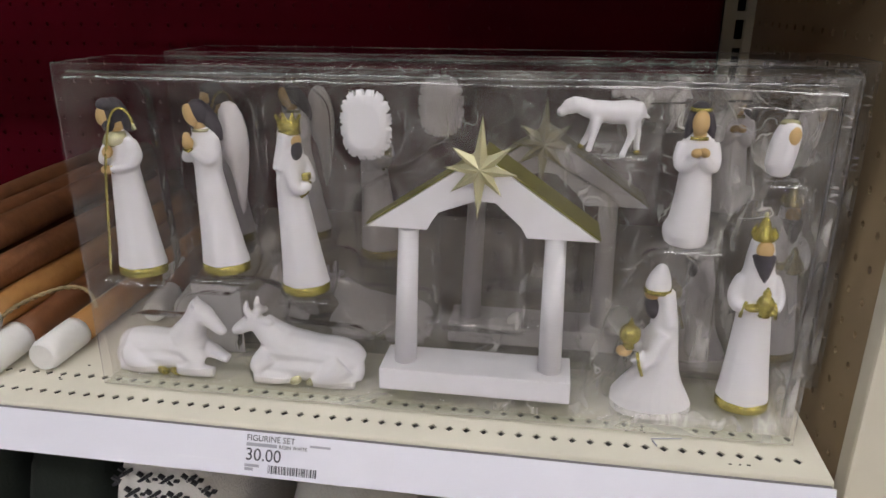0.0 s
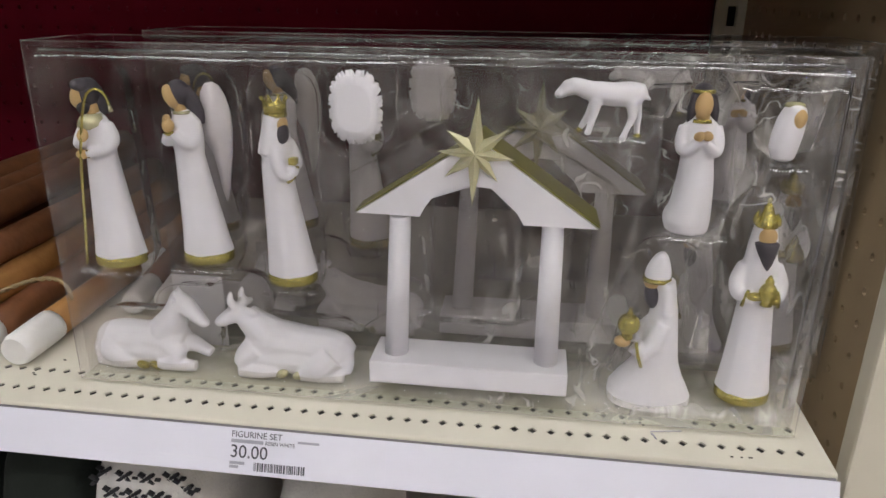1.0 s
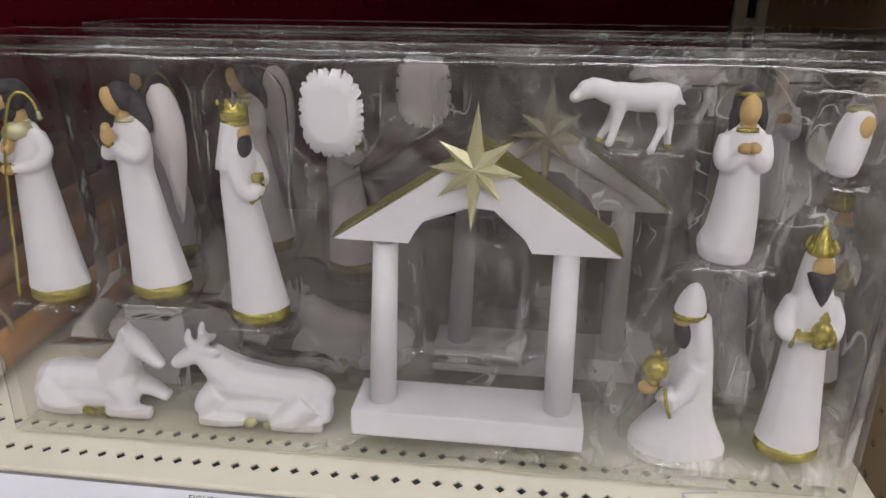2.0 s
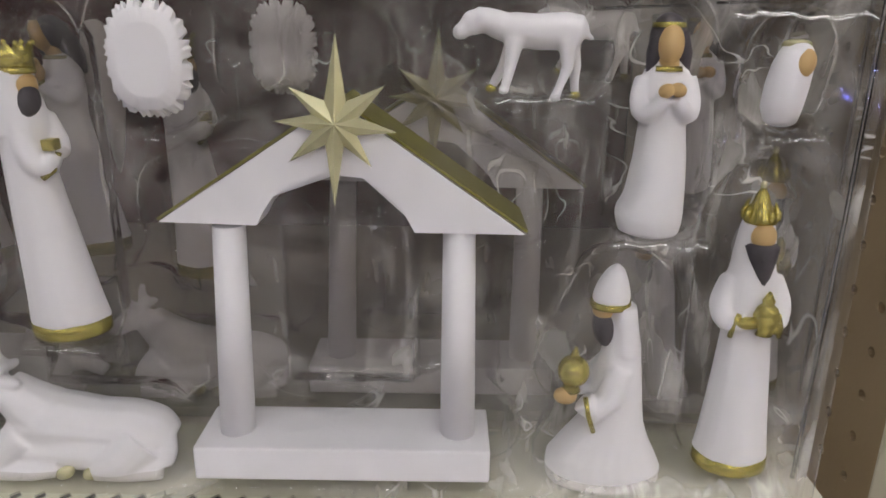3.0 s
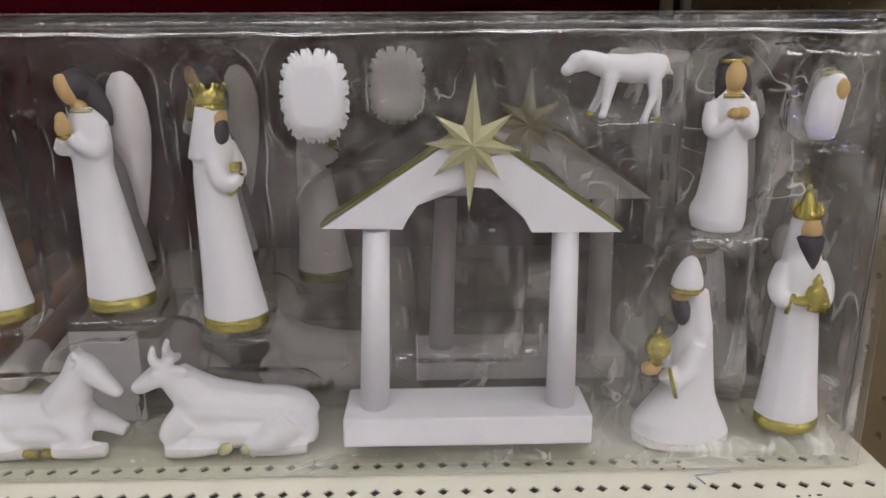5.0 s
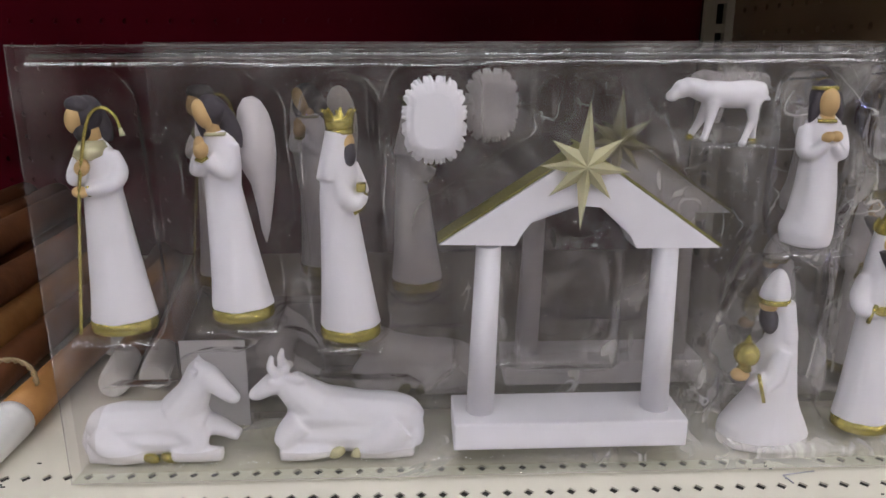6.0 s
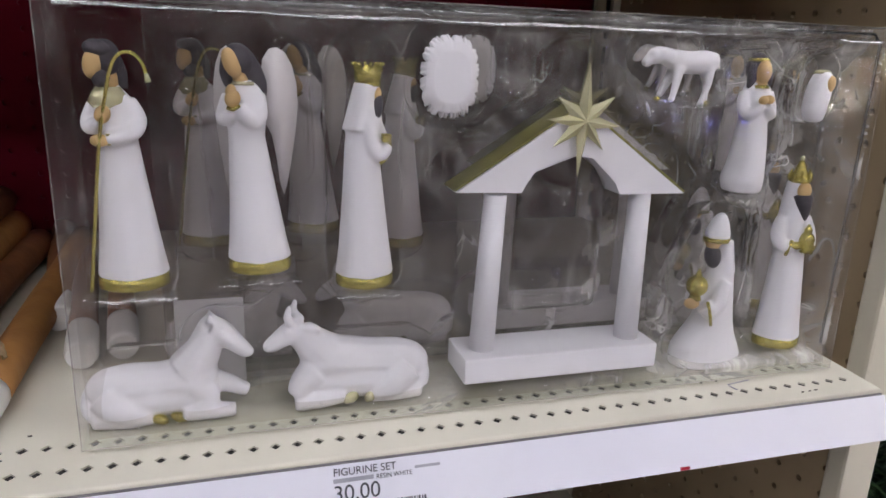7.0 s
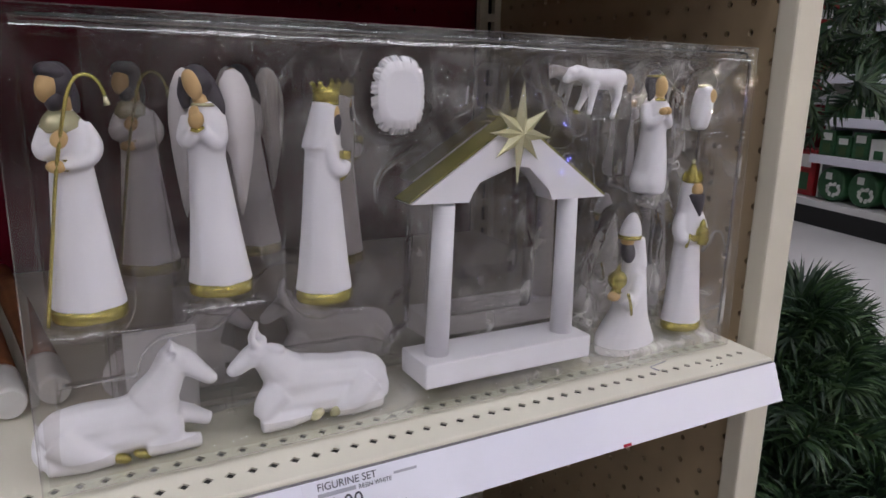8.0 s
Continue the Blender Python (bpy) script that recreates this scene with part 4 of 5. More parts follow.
arm(bm, [off(227, 25, -6), off(219, 18, -11), off(210, 13.5, -12.5), off(205, 11.5, -12.5)], [0.0130, 0.0108, 0.0072, 0.0050], W)
tube(bm, [off(203, 10.0, -12.5), off(222, 10.2, -12), off(238, 10.2, -9.5)], [0.0048, 0.0056, 0.0058], W)
arm(bm, [off(238, 26, -3), off(240.0, 19, -6), off(238.0, 12, -8)], [0.0058, 0.0054, 0.0050], W)
for x in (190.5, 204.0):
    ball(bm, off(x, 10.8, -15.0), (0.0056, 0.0028, 0.0036), Q, (0, -30, 0), 10)
figure("cow_figurine", bm, 198, 4.0, "white resin lying cow figurine with gold hooves", passes=16, back=0.004)

# stable with its star
stable = empty("stable", mm(334, 19, 0.012), "white resin stable with gold roof and gold star", "stable", "figurines of the set")
SET.append(stable)


def local(bm):
    bmesh.ops.translate(bm, verts=bm.verts[:], vec=-mm(334, 19, 0.012))
    return bm


bm = bmesh.new()
add_box(bm, mm(262.5, 19, -0.0145), mm(404.5, 36.5, 0.0245), bevel=0.0012)
part("base", local(bm), RESIN, stable)
for xa, xb in ((278.5, 278.0), (388.0, 388.0)):
    bm = bmesh.new()
    loft(bm, [(xa / 1e3 + 0.001, 0.003, Z0 + 0.0364, 0.0086, 0.0082), (xb / 1e3 + 0.0055 if xa < 300 else xb / 1e3, 0.003, Z0 + 0.1425, 0.0074, 0.0074)], 0, 18, wobble=0.015)
    part("column", local(bm), RESIN, stable)
gable = [(254.8, 145.2), (298.2, 144.2), (301.5, 150.5), (306.5, 157.5), (313, 163), (321, 166.2), (333.5, 167.2), (346, 166.0), (353.5, 162.2), (359.5, 156.5), (364, 149.5), (368.2, 141.8), (417.3, 141.5), (336.0, 198.5)]
bm = bmesh.new()
fr = [bm.verts.new(mm(x, z, -0.0045)) for x, z in gable]
bk = [bm.verts.new(mm(x, z, 0.0170)) for x, z in gable]
bm.faces.new(fr)
bm.faces.new(bk[::-1])
for k in range(len(gable)):
    j = (k + 1) % len(gable)
    bm.faces.new((fr[k], fr[j], bk[j], bk[k]))
bmesh.ops.triangulate(bm, faces=[f for f in bm.faces if len(f.verts) > 4])
part("gable", local(bm), RESIN, stable, "white gable cut with an arch")
for (xa, za), (xb, zb), deep in (((254.6, 145.4), (335.9, 198.7), 0.019), ((336.1, 198.7), (417.6, 141.7), 0.0385)):
    bm = bmesh.new()
    dx, dz = xb - xa, zb - za
    ln = math.hypot(dx, dz)
    nx, nz = -dz / ln * 1.3, dx / ln * 1.3
    quad = [(xa, za), (xb, zb), (xb + nx, zb + nz), (xa + nx, za + nz)]
    a = [bm.verts.new(mm(x + nx * 0.2, z + nz * 0.2, -0.0035)) for x, z in quad]
    b = [bm.verts.new(mm(x + nx * 0.2, z + nz * 0.2, deep)) for x, z in quad]
    bm.faces.new(a)
    bm.faces.new(b[::-1])
    for k in range(4):
        bm.faces.new((a[k], a[(k + 1) % 4], b[(k + 1) % 4], b[k]))
    part("roof_panel", local(bm), ROOFGOLD, stable, "gold painted roof panel")
bm = bmesh.new()
cx, cz = 335.3, 190.0
tips = [(336.4, 226.0), (356.2, 205.6), (361.2, 186.4), (350.2, 171.6), (333.8, 153.6), (315.0, 173.4), (309.6, 190.6), (316.0, 204.8)]
cf, cb = bm.verts.new(mm(cx, cz, -0.0124)), bm.verts.new(mm(cx, cz, -0.0046))
rim = []
for k, (tx, tz) in enumerate(tips):
    ux, uz = tips[(k + 1) % 8]
    rim.append((bm.verts.new(mm(tx, tz, -0.0084)), 1))
    a0, a1 = math.atan2(tz - cz, tx - cx), math.atan2(uz - cz, ux - cx)
    while a1 > a0:
        a1 -= 2 * math.pi
    am = (a0 + a1) / 2
    rim.append((bm.verts.new(mm(cx + 10.2 * math.cos(am), cz + 10.2 * math.sin(am), -0.0080)), 0))
for k in range(16):
    v1, v2 = rim[k][0], rim[(k + 1) % 16][0]
    bm.faces.new((v1, v2, cf))
    bm.faces.new((v2, v1, cb))
part("star", local(bm), STARGOLD, stable, "faceted gold eight-pointed star")

# clear box
box = empty("clear_box", ((BX0 + BX1) / 2, BY0, Z0 + 0.0030), "clear plastic gift box holding a white figurine set", "plastic box", "boxed sets")
SET.append(box)
wide = BX1 - BX0


def sheet(name, corners, parent, material, nu=1, nv=1):
    a, b, c, d = (Vector(p) for p in corners)
    vs, fs = [], []
    for j in range(nv + 1):
        for i in range(nu + 1):
            u, w = i / nu, j / nv
            vs.append((a * (1 - u) + b * u) * (1 - w) + (d * (1 - u) + c * u) * w)
    for j in range(nv):
        for i in range(nu):
            q = j * (nu + 1) + i
            fs.append((q, q + 1, q + nu + 2, q + nu + 1))
    return part(name, raw_mesh(name, [tuple(p) for p in vs], fs, material), None, parent)


L, R, D = -wide / 2, wide / 2, BY1 - BY0
fv, ff = [], []                 # front pane: faintly wavy, bending back towards its top fold
NU, NV = 60, 40
for j in range(NV + 1):
    for i in range(NU + 1):
        u, w = i / NU, j / NV
        hgt = w * BH
        inside = min(1.0, 12 * min(u, 1 - u)) * min(1.0, 10 * min(w, 1 - w))
        bow = 0.0042 * max(0.0, (hgt - 0.205) / (BH - 0.205)) ** 2
        wave = inside * (0.0016 * noise.noise((u * 5.5, w * 3.2, 2.0)) + 0.0007 * noise.noise((u * 17, w * 9, 5.0)))
        fv.append((L + u * (R - L), bow + wave, hgt))
for j in range(NV):
    for i in range(NU):
        q = j * (NU + 1) + i
        ff.append((q, q + 1, q + NU + 2, q + NU + 1))
me = raw_mesh("front_panel", fv, ff, BOXFILM)
for p in me.polygons:
    p.use_smooth = True
part("front_panel", me, None, box)
# tinted and shadowing, so that the set behind comes out dimmer
back = sheet("back_panel", ((L, D, 0), (R, D, 0), (R, D, BH), (L, D, BH)), box, BACKFILM)
sheet("left_panel", ((L, 0, 0), (L, D, 0), (L, D, BH), (L, 0.0042, BH)), box, SIDEFILM)
sheet("right_panel", ((R, D, 0), (R, 0, 0), (R, 0.0042, BH), (R, D, BH)), box, SIDEFILM)
lid = sheet("top_panel", ((L, 0.0042, BH), (R, 0.0042, BH), (R, D, BH), (L, D, BH)), box, BOXFILM)
sheet("bottom_panel", ((L, 0, 0.0006), (R, 0, 0.0006), (R, D, 0.0006), (L, D, 0.0006)), box, BASEFILM)
for pane in box.children:
    pane.visible_shadow = pane is back     # thin clear panes let the light in
for pts in (((L, 0.0042, BH), (R, 0.0042, BH)), ((L, 0, 0.0004), (R, 0, 0.0004)), ((L, 0, 0), (L, 0.0042, BH)), ((R, 0, 0), (R, 0.0042, BH)), ((L, 0.0042, BH), (L, D, BH)), ((R, 0.0042, BH), (R, D, BH)), ((L, D, BH), (R, D, BH))):
    bm = bmesh.new()
    tube(bm, pts, 0.00035, n=6)
    part("fold_edge", bm, EDGEFILM, box, "folded clear edge")

# vacuum-formed tray: pockets round every figure (x0, z0, x1, z1, radius in mm)
POCKETS = [(65, 98, 60, 218, 20), (137, 104, 130, 220, 20), (152, 160, 150, 215, 13), (201, 92, 200, 214, 18), (252.5, 205, 252.5, 222, 22),
           (392, 229, 438, 226, 13), (404, 210, 436, 210, 10), (476, 152, 476, 222, 17), (529, 198, 531, 218, 13), (462, 22, 468, 100, 22), (450, 18, 482, 18, 16), (445, 66, 462, 110, 13),
           (529, 28, 528, 142, 21), (52, 24, 112, 24, 19), (108, 50, 126, 50, 15), (165, 24, 228, 24, 20), (146, 52, 160, 62, 17),
           (270, 30, 398, 30, 18), (284, 40, 284, 140, 15), (388, 40, 388, 140, 15), (262, 148, 334, 192, 17), (334, 192, 410, 148, 17), (335, 165, 335, 215, 20)]
U, V = 200, 100
tray_v, tray_f = [], []
for j in range(V + 1):
    for i in range(U + 1):
        x = 38 + (i / U) * (559 - 38)
        z = 3 + (j / V) * (250 - 3)
        d = 1e9
        for x0p, z0p, x1p, z1p, rp in POCKETS:
            ex, ez = x1p - x0p, z1p - z0p
            t = max(0.0, min(1.0, ((x - x0p) * ex + (z - z0p) * ez) / (ex * ex + ez * ez)))
            d = min(d, math.hypot(x - x0p - t * ex, z - z0p - t * ez) - rp - 3.5)
        k = max(0.0, min(1.0, 0.5 - d / 9.0))
        k = k * k * (3 - 2 * k)
        edge = min(x - 38, 559 - x, z - 3, 250 - z)
        rim = max(0.0, min(1.0, (10 - edge) / 4.0))
        land = 12.0 + 3.0 * noise.noise((x * 0.03, z * 0.03, 3.0)) + 1.6 * noise.noise((x * 0.11, z * 0.11, 7.0))
        y = land * (1 - k) + 37.0 * k
        y = y * (1 - rim) + -10.0 * rim
        ripple = 0.25 * noise.noise((x * 0.5, z * 0.5, 1.0))
        tray_v.append((x / 1e3 - (BX0 + BX1) / 2, (y + ripple) / 1e3 - BY0, z / 1e3))
for j in range(V):
    for i in range(U):
        q = j * (U + 1) + i
        tray_f.append((q, q + 1, q + U + 2, q + U + 1))
me = raw_mesh("tray", tray_v, tray_f, TRAYFILM)
for p in me.polygons:
    p.use_smooth = True
tray = part("tray", me, None, box, "clear vacuum-formed tray")
tray.visible_shadow = False


def ridge(pts, radius=0.0008, material=TRAYRIDGE):
    """A rounded moulded ridge of the tray through points (x, z) in mm at a depth."""
    b5 = bmesh.new()
    tube(b5, [Vector((x / 1e3 - (BX0 + BX1) / 2, y / 1e3 - BY0, z / 1e3)) for x, z, y in pts], radius, n=8)
    ob = part("tray_ridge", b5, material, tray)
    ob.visible_shadow = False


ridge([(47, 246.5, -13), (180, 247, -13), (330, 246.5, -13), (545, 247, -13), (551, 240, -13), (552, 150, -12), (551, 20, -12)], 0.0010)


def shoulder(x0, x1, z, y, radius, wander=0.0008, a0=5, a1=85):
    """Rounded upward-facing shoulder of the tray, a strip of a wide curve."""
    vs, fs = [], []
    nu, na = 40, 8
    for i in range(nu + 1):
        t = i / nu
        for k in range(na + 1):
            a = radians(a0 + (a1 - a0) * k / na)
            w = wander * (noise.noise((x0 * 0.1 + t * 6, z * 0.1, 0.5)) + 0.5 * noise.noise((x0 * 0.1 + t * 19, z * 0.1, 2.5)))
            vs.append(((x0 + (x1 - x0) * t) / 1e3 - (BX0 + BX1) / 2, (y - radius * math.cos(a) + radius) / 1e3 - BY0 + w, (z + radius * math.sin(a)) / 1e3 + 2 * w))
    for i in range(nu):
        for k in range(na):
            q = i * (na + 1) + k
            fs.append((q, q + na + 1, q + na + 2, q + 1))
    m5 = raw_mesh("tray_shoulder", vs, fs, TRAYRIDGE)
    for p in m5.polygons:
        p.use_smooth = True
    ob = part("tray_shoulder", m5, None, tray)
    ob.visible_shadow = False


shoulder(44, 552, 240.5, -14.0, 6, 0.0010)
shoulder(402, 444, 195, -2, 3.5)
shoulder(456, 500, 129, -2, 7)
shoulder(517, 543, 180, -6, 6)
shoulder(40, 90, 80, -4, 7)
shoulder(112, 160, 87, -4, 7)
shoulder(182, 222, 74, -4, 7)
shoulder(290, 380, 50, 26, 8, 0.0014)
shoulder(492, 552, 229, -13, 6, 0.0015)
ridge([(441, 233.5, -12), (463, 234.5, -12)], 0.0006)
ridge([(486, 236, -12), (500, 236.5, -12)], 0.0006)

# raised rims of the pockets: level lines of the distance to each pocket's axis
def pocket_distance(x, z):
    d = 1e9
    for x0p, z0p, x1p, z1p, rp in POCKETS:
        ex, ez = x1p - x0p, z1p - z0p
        t = max(0.0, min(1.0, ((x - x0p) * ex + (z - z0p) * ez) / (ex * ex + ez * ez)))
        d = min(d, math.hypot(x - x0p - t * ex, z - z0p - t * ez) - rp - 3.5)
    return d + 2.0 * noise.noise((x * 0.04, z * 0.04, 9.0))


def level_lines(step, level):
    """Walks the cells of a grid and joins the crossings of one level into lines."""
    nu, nv = int(506 / step), int(232 / step)
    val = [[pocket_distance(46 + i * step, 9 + j * step) - level for i in range(nu + 1)] for j in range(nv + 1)]

    def cross(i, j, k, l):
        a, b = val[j][i], val[l][k]
        t = a / (a - b)
        return 46 + (i + (k - i) * t) * step, 9 + (j + (l - j) * t) * step
    links, spots = collections.defaultdict(list), {}
    for j in range(nv):
        for i in range(nu):
            hit = []
            for e in (((i, j), (i + 1, j)), ((i + 1, j), (i + 1, j + 1)), ((i, j + 1), (i + 1, j + 1)), ((i, j), (i, j + 1))):
                if (val[e[0][1]][e[0][0]] < 0) != (val[e[1][1]][e[1][0]] < 0):
                    spots[e] = cross(*e[0], *e[1])
                    hit.append(e)
            for a, b in zip(hit[::2], hit[1::2]):
                links[a].append(b)
                links[b].append(a)
    seen, lines = set(), []
    for first in sorted(links, key=lambda e: len(links[e])):
        if first in seen:
            continue
        line, at = [], first
        while at is not None:
            seen.add(at)
            line.append(spots[at])
            at = next((b for b in links[at] if b not in seen), None)
        lines.append(line)
    return lines


for line in level_lines(4.0, 2.0):
    if len(line) > 8:
        ridge([(x, z, 14.0 + 5.0 * noise.noise((x * 0.03, z * 0.03, 4.0))) for x, z in line], 0.0005, RIMFILM)

bm = bmesh.new()
add_box(bm, mm(82.5, 4, 0.0485), mm(126, 67, 0.0492), bevel=0.0002)
leaf = solid("card_insert", bm, CARD, "pale grey card insert in the clear box", "card", mm(104, 4, 0.0488))
SET.append(leaf)

# the same set again in a second box behind, pushed a little along the shelf
for ob in SET:
    copy_thing(ob, Matrix.Translation((0.0405, 0.0795, 0.0026)) @ ob.matrix_basis)
# ---- wooden sticks with white-dipped tips ----
def stick(x, y, z, turn, length, radius, bark, lift=0.0, seed=0):
    """One cut stick; the white tip's end stands at (x, y), lying back along y turned by degrees."""
    r = random.Random(seed)
    at = empty("painted_stick", Matrix.Translation((x, y, z)) @ Matrix.Rotation(radians(turn), 4, "Z") @ Matrix.Rotation(radians(lift), 4, "X"),
               "brown bark stick with a white-dipped tip", "wooden stick", "painted sticks")
    tip_len = 0.045
    bend = [r.uniform(-0.004, 0.004) for _ in range(8)]

    def run(a, b, steps, grow):
        pts, rad = [], []
        for i in range(steps + 1):
            t = a + (b - a) * i / steps
            w = min(1.0, t / 0.004) if a == 0 else 1.0
            pts.append((bend[0] * math.sin(9 * t) , t, bend[1] * math.sin(7 * t)))
            rad.append(radius * (0.86 + 0.14 * w) * (1 + 0.03 * math.sin(40 * t + seed)) + grow)
        return pts, rad
    bm = bmesh.new()
    p, q = run(0.0, tip_len, 8, 0.0004)
    tube(bm, p, q, n=18)
    part("white_tip", bm, TIPWHITE, at, "white-painted tip")
    bm = bmesh.new()
    p, q = run(tip_len - 0.002, length, 14, 0.0)
    tube(bm, p, q, n=18)
    part("bark", bm, bark, at)
    return at


def lying(x, y, z):
    """Height on the sloping shelf."""
    return S + (y + 0.03) * math.tan(SLOPE) + z


STICKS = [(-0.0290, -0.005, 0.0135, 0, 0.36, 0.0132, 1), (-0.070, -0.022, 0.0142, 0, 0.38, 0.0140, 0), (-0.101, -0.020, 0.0142, 2, 0.38, 0.0140, 0), (-0.134, -0.020, 0.0142, -1, 0.38, 0.0140, 0),
          (-0.086, -0.034, 0.0395, 0, 0.38, 0.0140, 1), (-0.117, -0.030, 0.0385, 1, 0.38, 0.0140, 0), (-0.150, -0.02, 0.0385, 0, 0.38, 0.0140, 0),
          (-0.102, -0.034, 0.0640, -1, 0.38, 0.0140, 0), (-0.134, -0.030, 0.0630, 0, 0.38, 0.0140, 0), (-0.119, -0.030, 0.0880, 1, 0.38, 0.0140, 0),
          (-0.168, -0.020, 0.0142, 0, 0.40, 0.0140, 0), (-0.202, -0.025, 0.0142, 1, 0.40, 0.0140, 0), (-0.184, -0.020, 0.0390, 0, 0.40, 0.0140, 1), (-0.218, -0.020, 0.0390, -1, 0.40, 0.0140, 0),
          (-0.167, -0.025, 0.0635, 0, 0.40, 0.0140, 0), (-0.201, -0.020, 0.0635, 1, 0.40, 0.0140, 0), (-0.151, -0.020, 0.0880, 0, 0.40, 0.0140, 0), (-0.185, -0.020, 0.0880, 0, 0.40, 0.0140, 0), (-0.236, -0.02, 0.0142, 0, 0.40, 0.0140, 0),
          (0.042, 0.100, 0.0112, 9, 0.30, 0.0105, 0), (0.016, 0.090, 0.0112, 10, 0.30, 0.0105, 0), (-0.012, 0.160, 0.0112, 10, 0.26, 0.0105, 0)]
for i, (x, y, z, turn, length, radius, b) in enumerate(STICKS):
    stick(x, y, lying(x, y, z), turn, length, radius, (BARK, BARKLIGHT, BARK)[b], 2.0, i)

# twine looped over the sticks
twine = empty("twine_loop", (-0.05, 0.05, lying(0, 0.05, 0.03)), "twisted jute twine loop tied round the sticks", "twine")
loop = [(-0.022, 0.062, 0.0275), (-0.025, 0.064, 0.038), (-0.034, 0.062, 0.046), (-0.046, 0.054, 0.048), (-0.058, 0.038, 0.047), (-0.069, 0.022, 0.043), (-0.0755, 0.006, 0.036), (-0.0745, -0.004, 0.0305), (-0.069, -0.010, 0.0290)]
fine = smooth_line(loop, 8)
base = Vector((-0.05, 0.05, lying(0, 0.05, 0.03)))
for ph in (0.0, math.pi):
    bm = bmesh.new()
    tube(bm, [Vector((p.x + 0.0011 * math.cos(i * 1.1 + ph), p.y, lying(p.x, p.y, p.z) + 0.0011 * math.sin(i * 1.1 + ph))) - base for i, p in enumerate(fine)], 0.0014, n=6)
    part("strand", bm, TWINE, twine)

# scraps left on the shelf
def on_deck(x, y, z=0.0):
    return Vector((x, y, lying(x, y, z)))


bm = bmesh.new()
tube(bm, [on_deck(0.464, -0.0245, 0.0008), on_deck(0.4635, -0.0215, 0.0012), on_deck(0.472, -0.0195, 0.0009), on_deck(0.485, -0.0175, 0.0008)], 0.0004, n=6)
tube(bm, [on_deck(0.4645, -0.0225, 0.0006), on_deck(0.4665, -0.0285, 0.0006)], 0.0005, n=6)
solid("plastic_thread", bm, GREYINK, "thin grey plastic thread lying on the shelf", "thread", on_deck(0.464, -0.022))
r = random.Random(3)
bm = bmesh.new()
for x, y in ((0.4465, -0.0135), (0.4575, -0.0110), (0.4600, -0.0135), (0.513, -0.0405), (0.520, -0.0402), (0.526, -0.0398), (0.002, 0.0100), (-0.010, -0.0115), (-0.008, -0.0135), (0.475, -0.006), (0.480, -0.0055)):
    c = on_deck(x, y, 0.0003)
    add_box(bm, c - Vector((r.uniform(0.0004, 0.0016), 0.0003, 0.0003)), c + Vector((r.uniform(0.0004, 0.0016), 0.0003, 0.0003)))
solid("dirt_flecks", bm, DARK, "dark flecks of dirt scattered on the shelf", "dirt", on_deck(0.4465, -0.0135), kind="stuff")

# ---- knitted cushions on the deck below ----
def cushion(x0, x1, y0, y1, z0, z1, label, material, motif):
    c = Vector(((x0 + x1) / 2, (y0 + y1) / 2, z0))
    at = empty("knitted_cushion", c, label, "cushion", "cushions under the shelf")
    bm = bmesh.new()
    n, m = 28, 16
    ex, ey, ez = (x1 - x0) / 2, (y1 - y0) / 2, (z1 - z0) / 2

    def point(a, b):
        ca, sa, cb, sb = math.cos(a), math.sin(a), math.cos(b), math.sin(b)
        g = lambda t, e: math.copysign(abs(t) ** e, t)
        return Vector((ex * g(cb, 0.45) * g(ca, 0.45), ey * g(cb, 0.6) * g(sa, 0.6), ez + ez * g(sb, 0.5)))
    grid = [[bm.verts.new(point(2 * math.pi * i / n, -math.pi / 2 + math.pi * j / m)) for i in range(n)] for j in range(m + 1)]
    for j in range(m):
        for i in range(n):
            f = bm.faces.new((grid[j][i], grid[j][(i + 1) % n], grid[j + 1][(i + 1) % n], grid[j + 1][i]))
            f.smooth = True
    bmesh.ops.remove_doubles(bm, verts=bm.verts[:], dist=1e-5)
    part("cover", bm, material, at)
    if motif:
        bm = bmesh.new()
        step = 0.019
        for i in range(-3, 4):
            for j in range(16):
                px, pz = i * step + (step / 2 if j % 2 else 0), 2 * ez - 0.02 - j * step * 0.62
                if abs(px) > ex * 0.82 or pz > 2 * ez * 0.95:
                    continue
                sv = min(0.999, ((pz - ez) / ez) ** 2)
                cv = math.sqrt(1 - sv * sv)
                if abs(px) > 0.9 * ex * cv ** 0.45:
                    continue
                yy = -ey * cv ** 0.6 * (1 - abs(px / (ex * cv ** 0.45)) ** 4.4) ** 0.3
                for turn in (38, 142, 218, 322):
                    a = radians(turn)
                    stroke = bmesh.ops.create_cube(bm, size=1, matrix=Matrix.Translation((px + 0.0050 * math.cos(a), yy + 0.0006, pz + 0.0050 * math.sin(a))) @ Matrix.Rotation(-a, 4, "Y") @ Matrix.Diagonal((0.0058, 0.0034, 0.0026, 1)))
                    for v in stroke["verts"]:
                        if (v.co - Vector((px, yy, pz))).length > 0.0062:
                            v.co.z = pz + (v.co.z - pz) * 0.86
                add_box(bm, (px - 0.0011, yy - 0.0011, pz - 0.0011), (px + 0.0011, yy + 0.003, pz + 0.0011))
                add_box(bm, (px + step / 2 - 0.0022, yy - 0.0011, pz - 0.0008), (px + step / 2 + 0.0022, yy + 0.003, pz + 0.0008))
        tagged(part("stitched_motif", bm, KNITBLACK, at, "charcoal stitched motifs"), kind="stuff")
    return at


cushion(0.018, 0.124, -0.045, 0.18, 0.152, S - 0.048, "cream knitted cushion with charcoal cross motifs", KNIT, True)
cushion(0.170, 0.262, -0.040, 0.18, 0.152, S - 0.075, "plain cream knitted cushion below the shelf", KNIT, False)
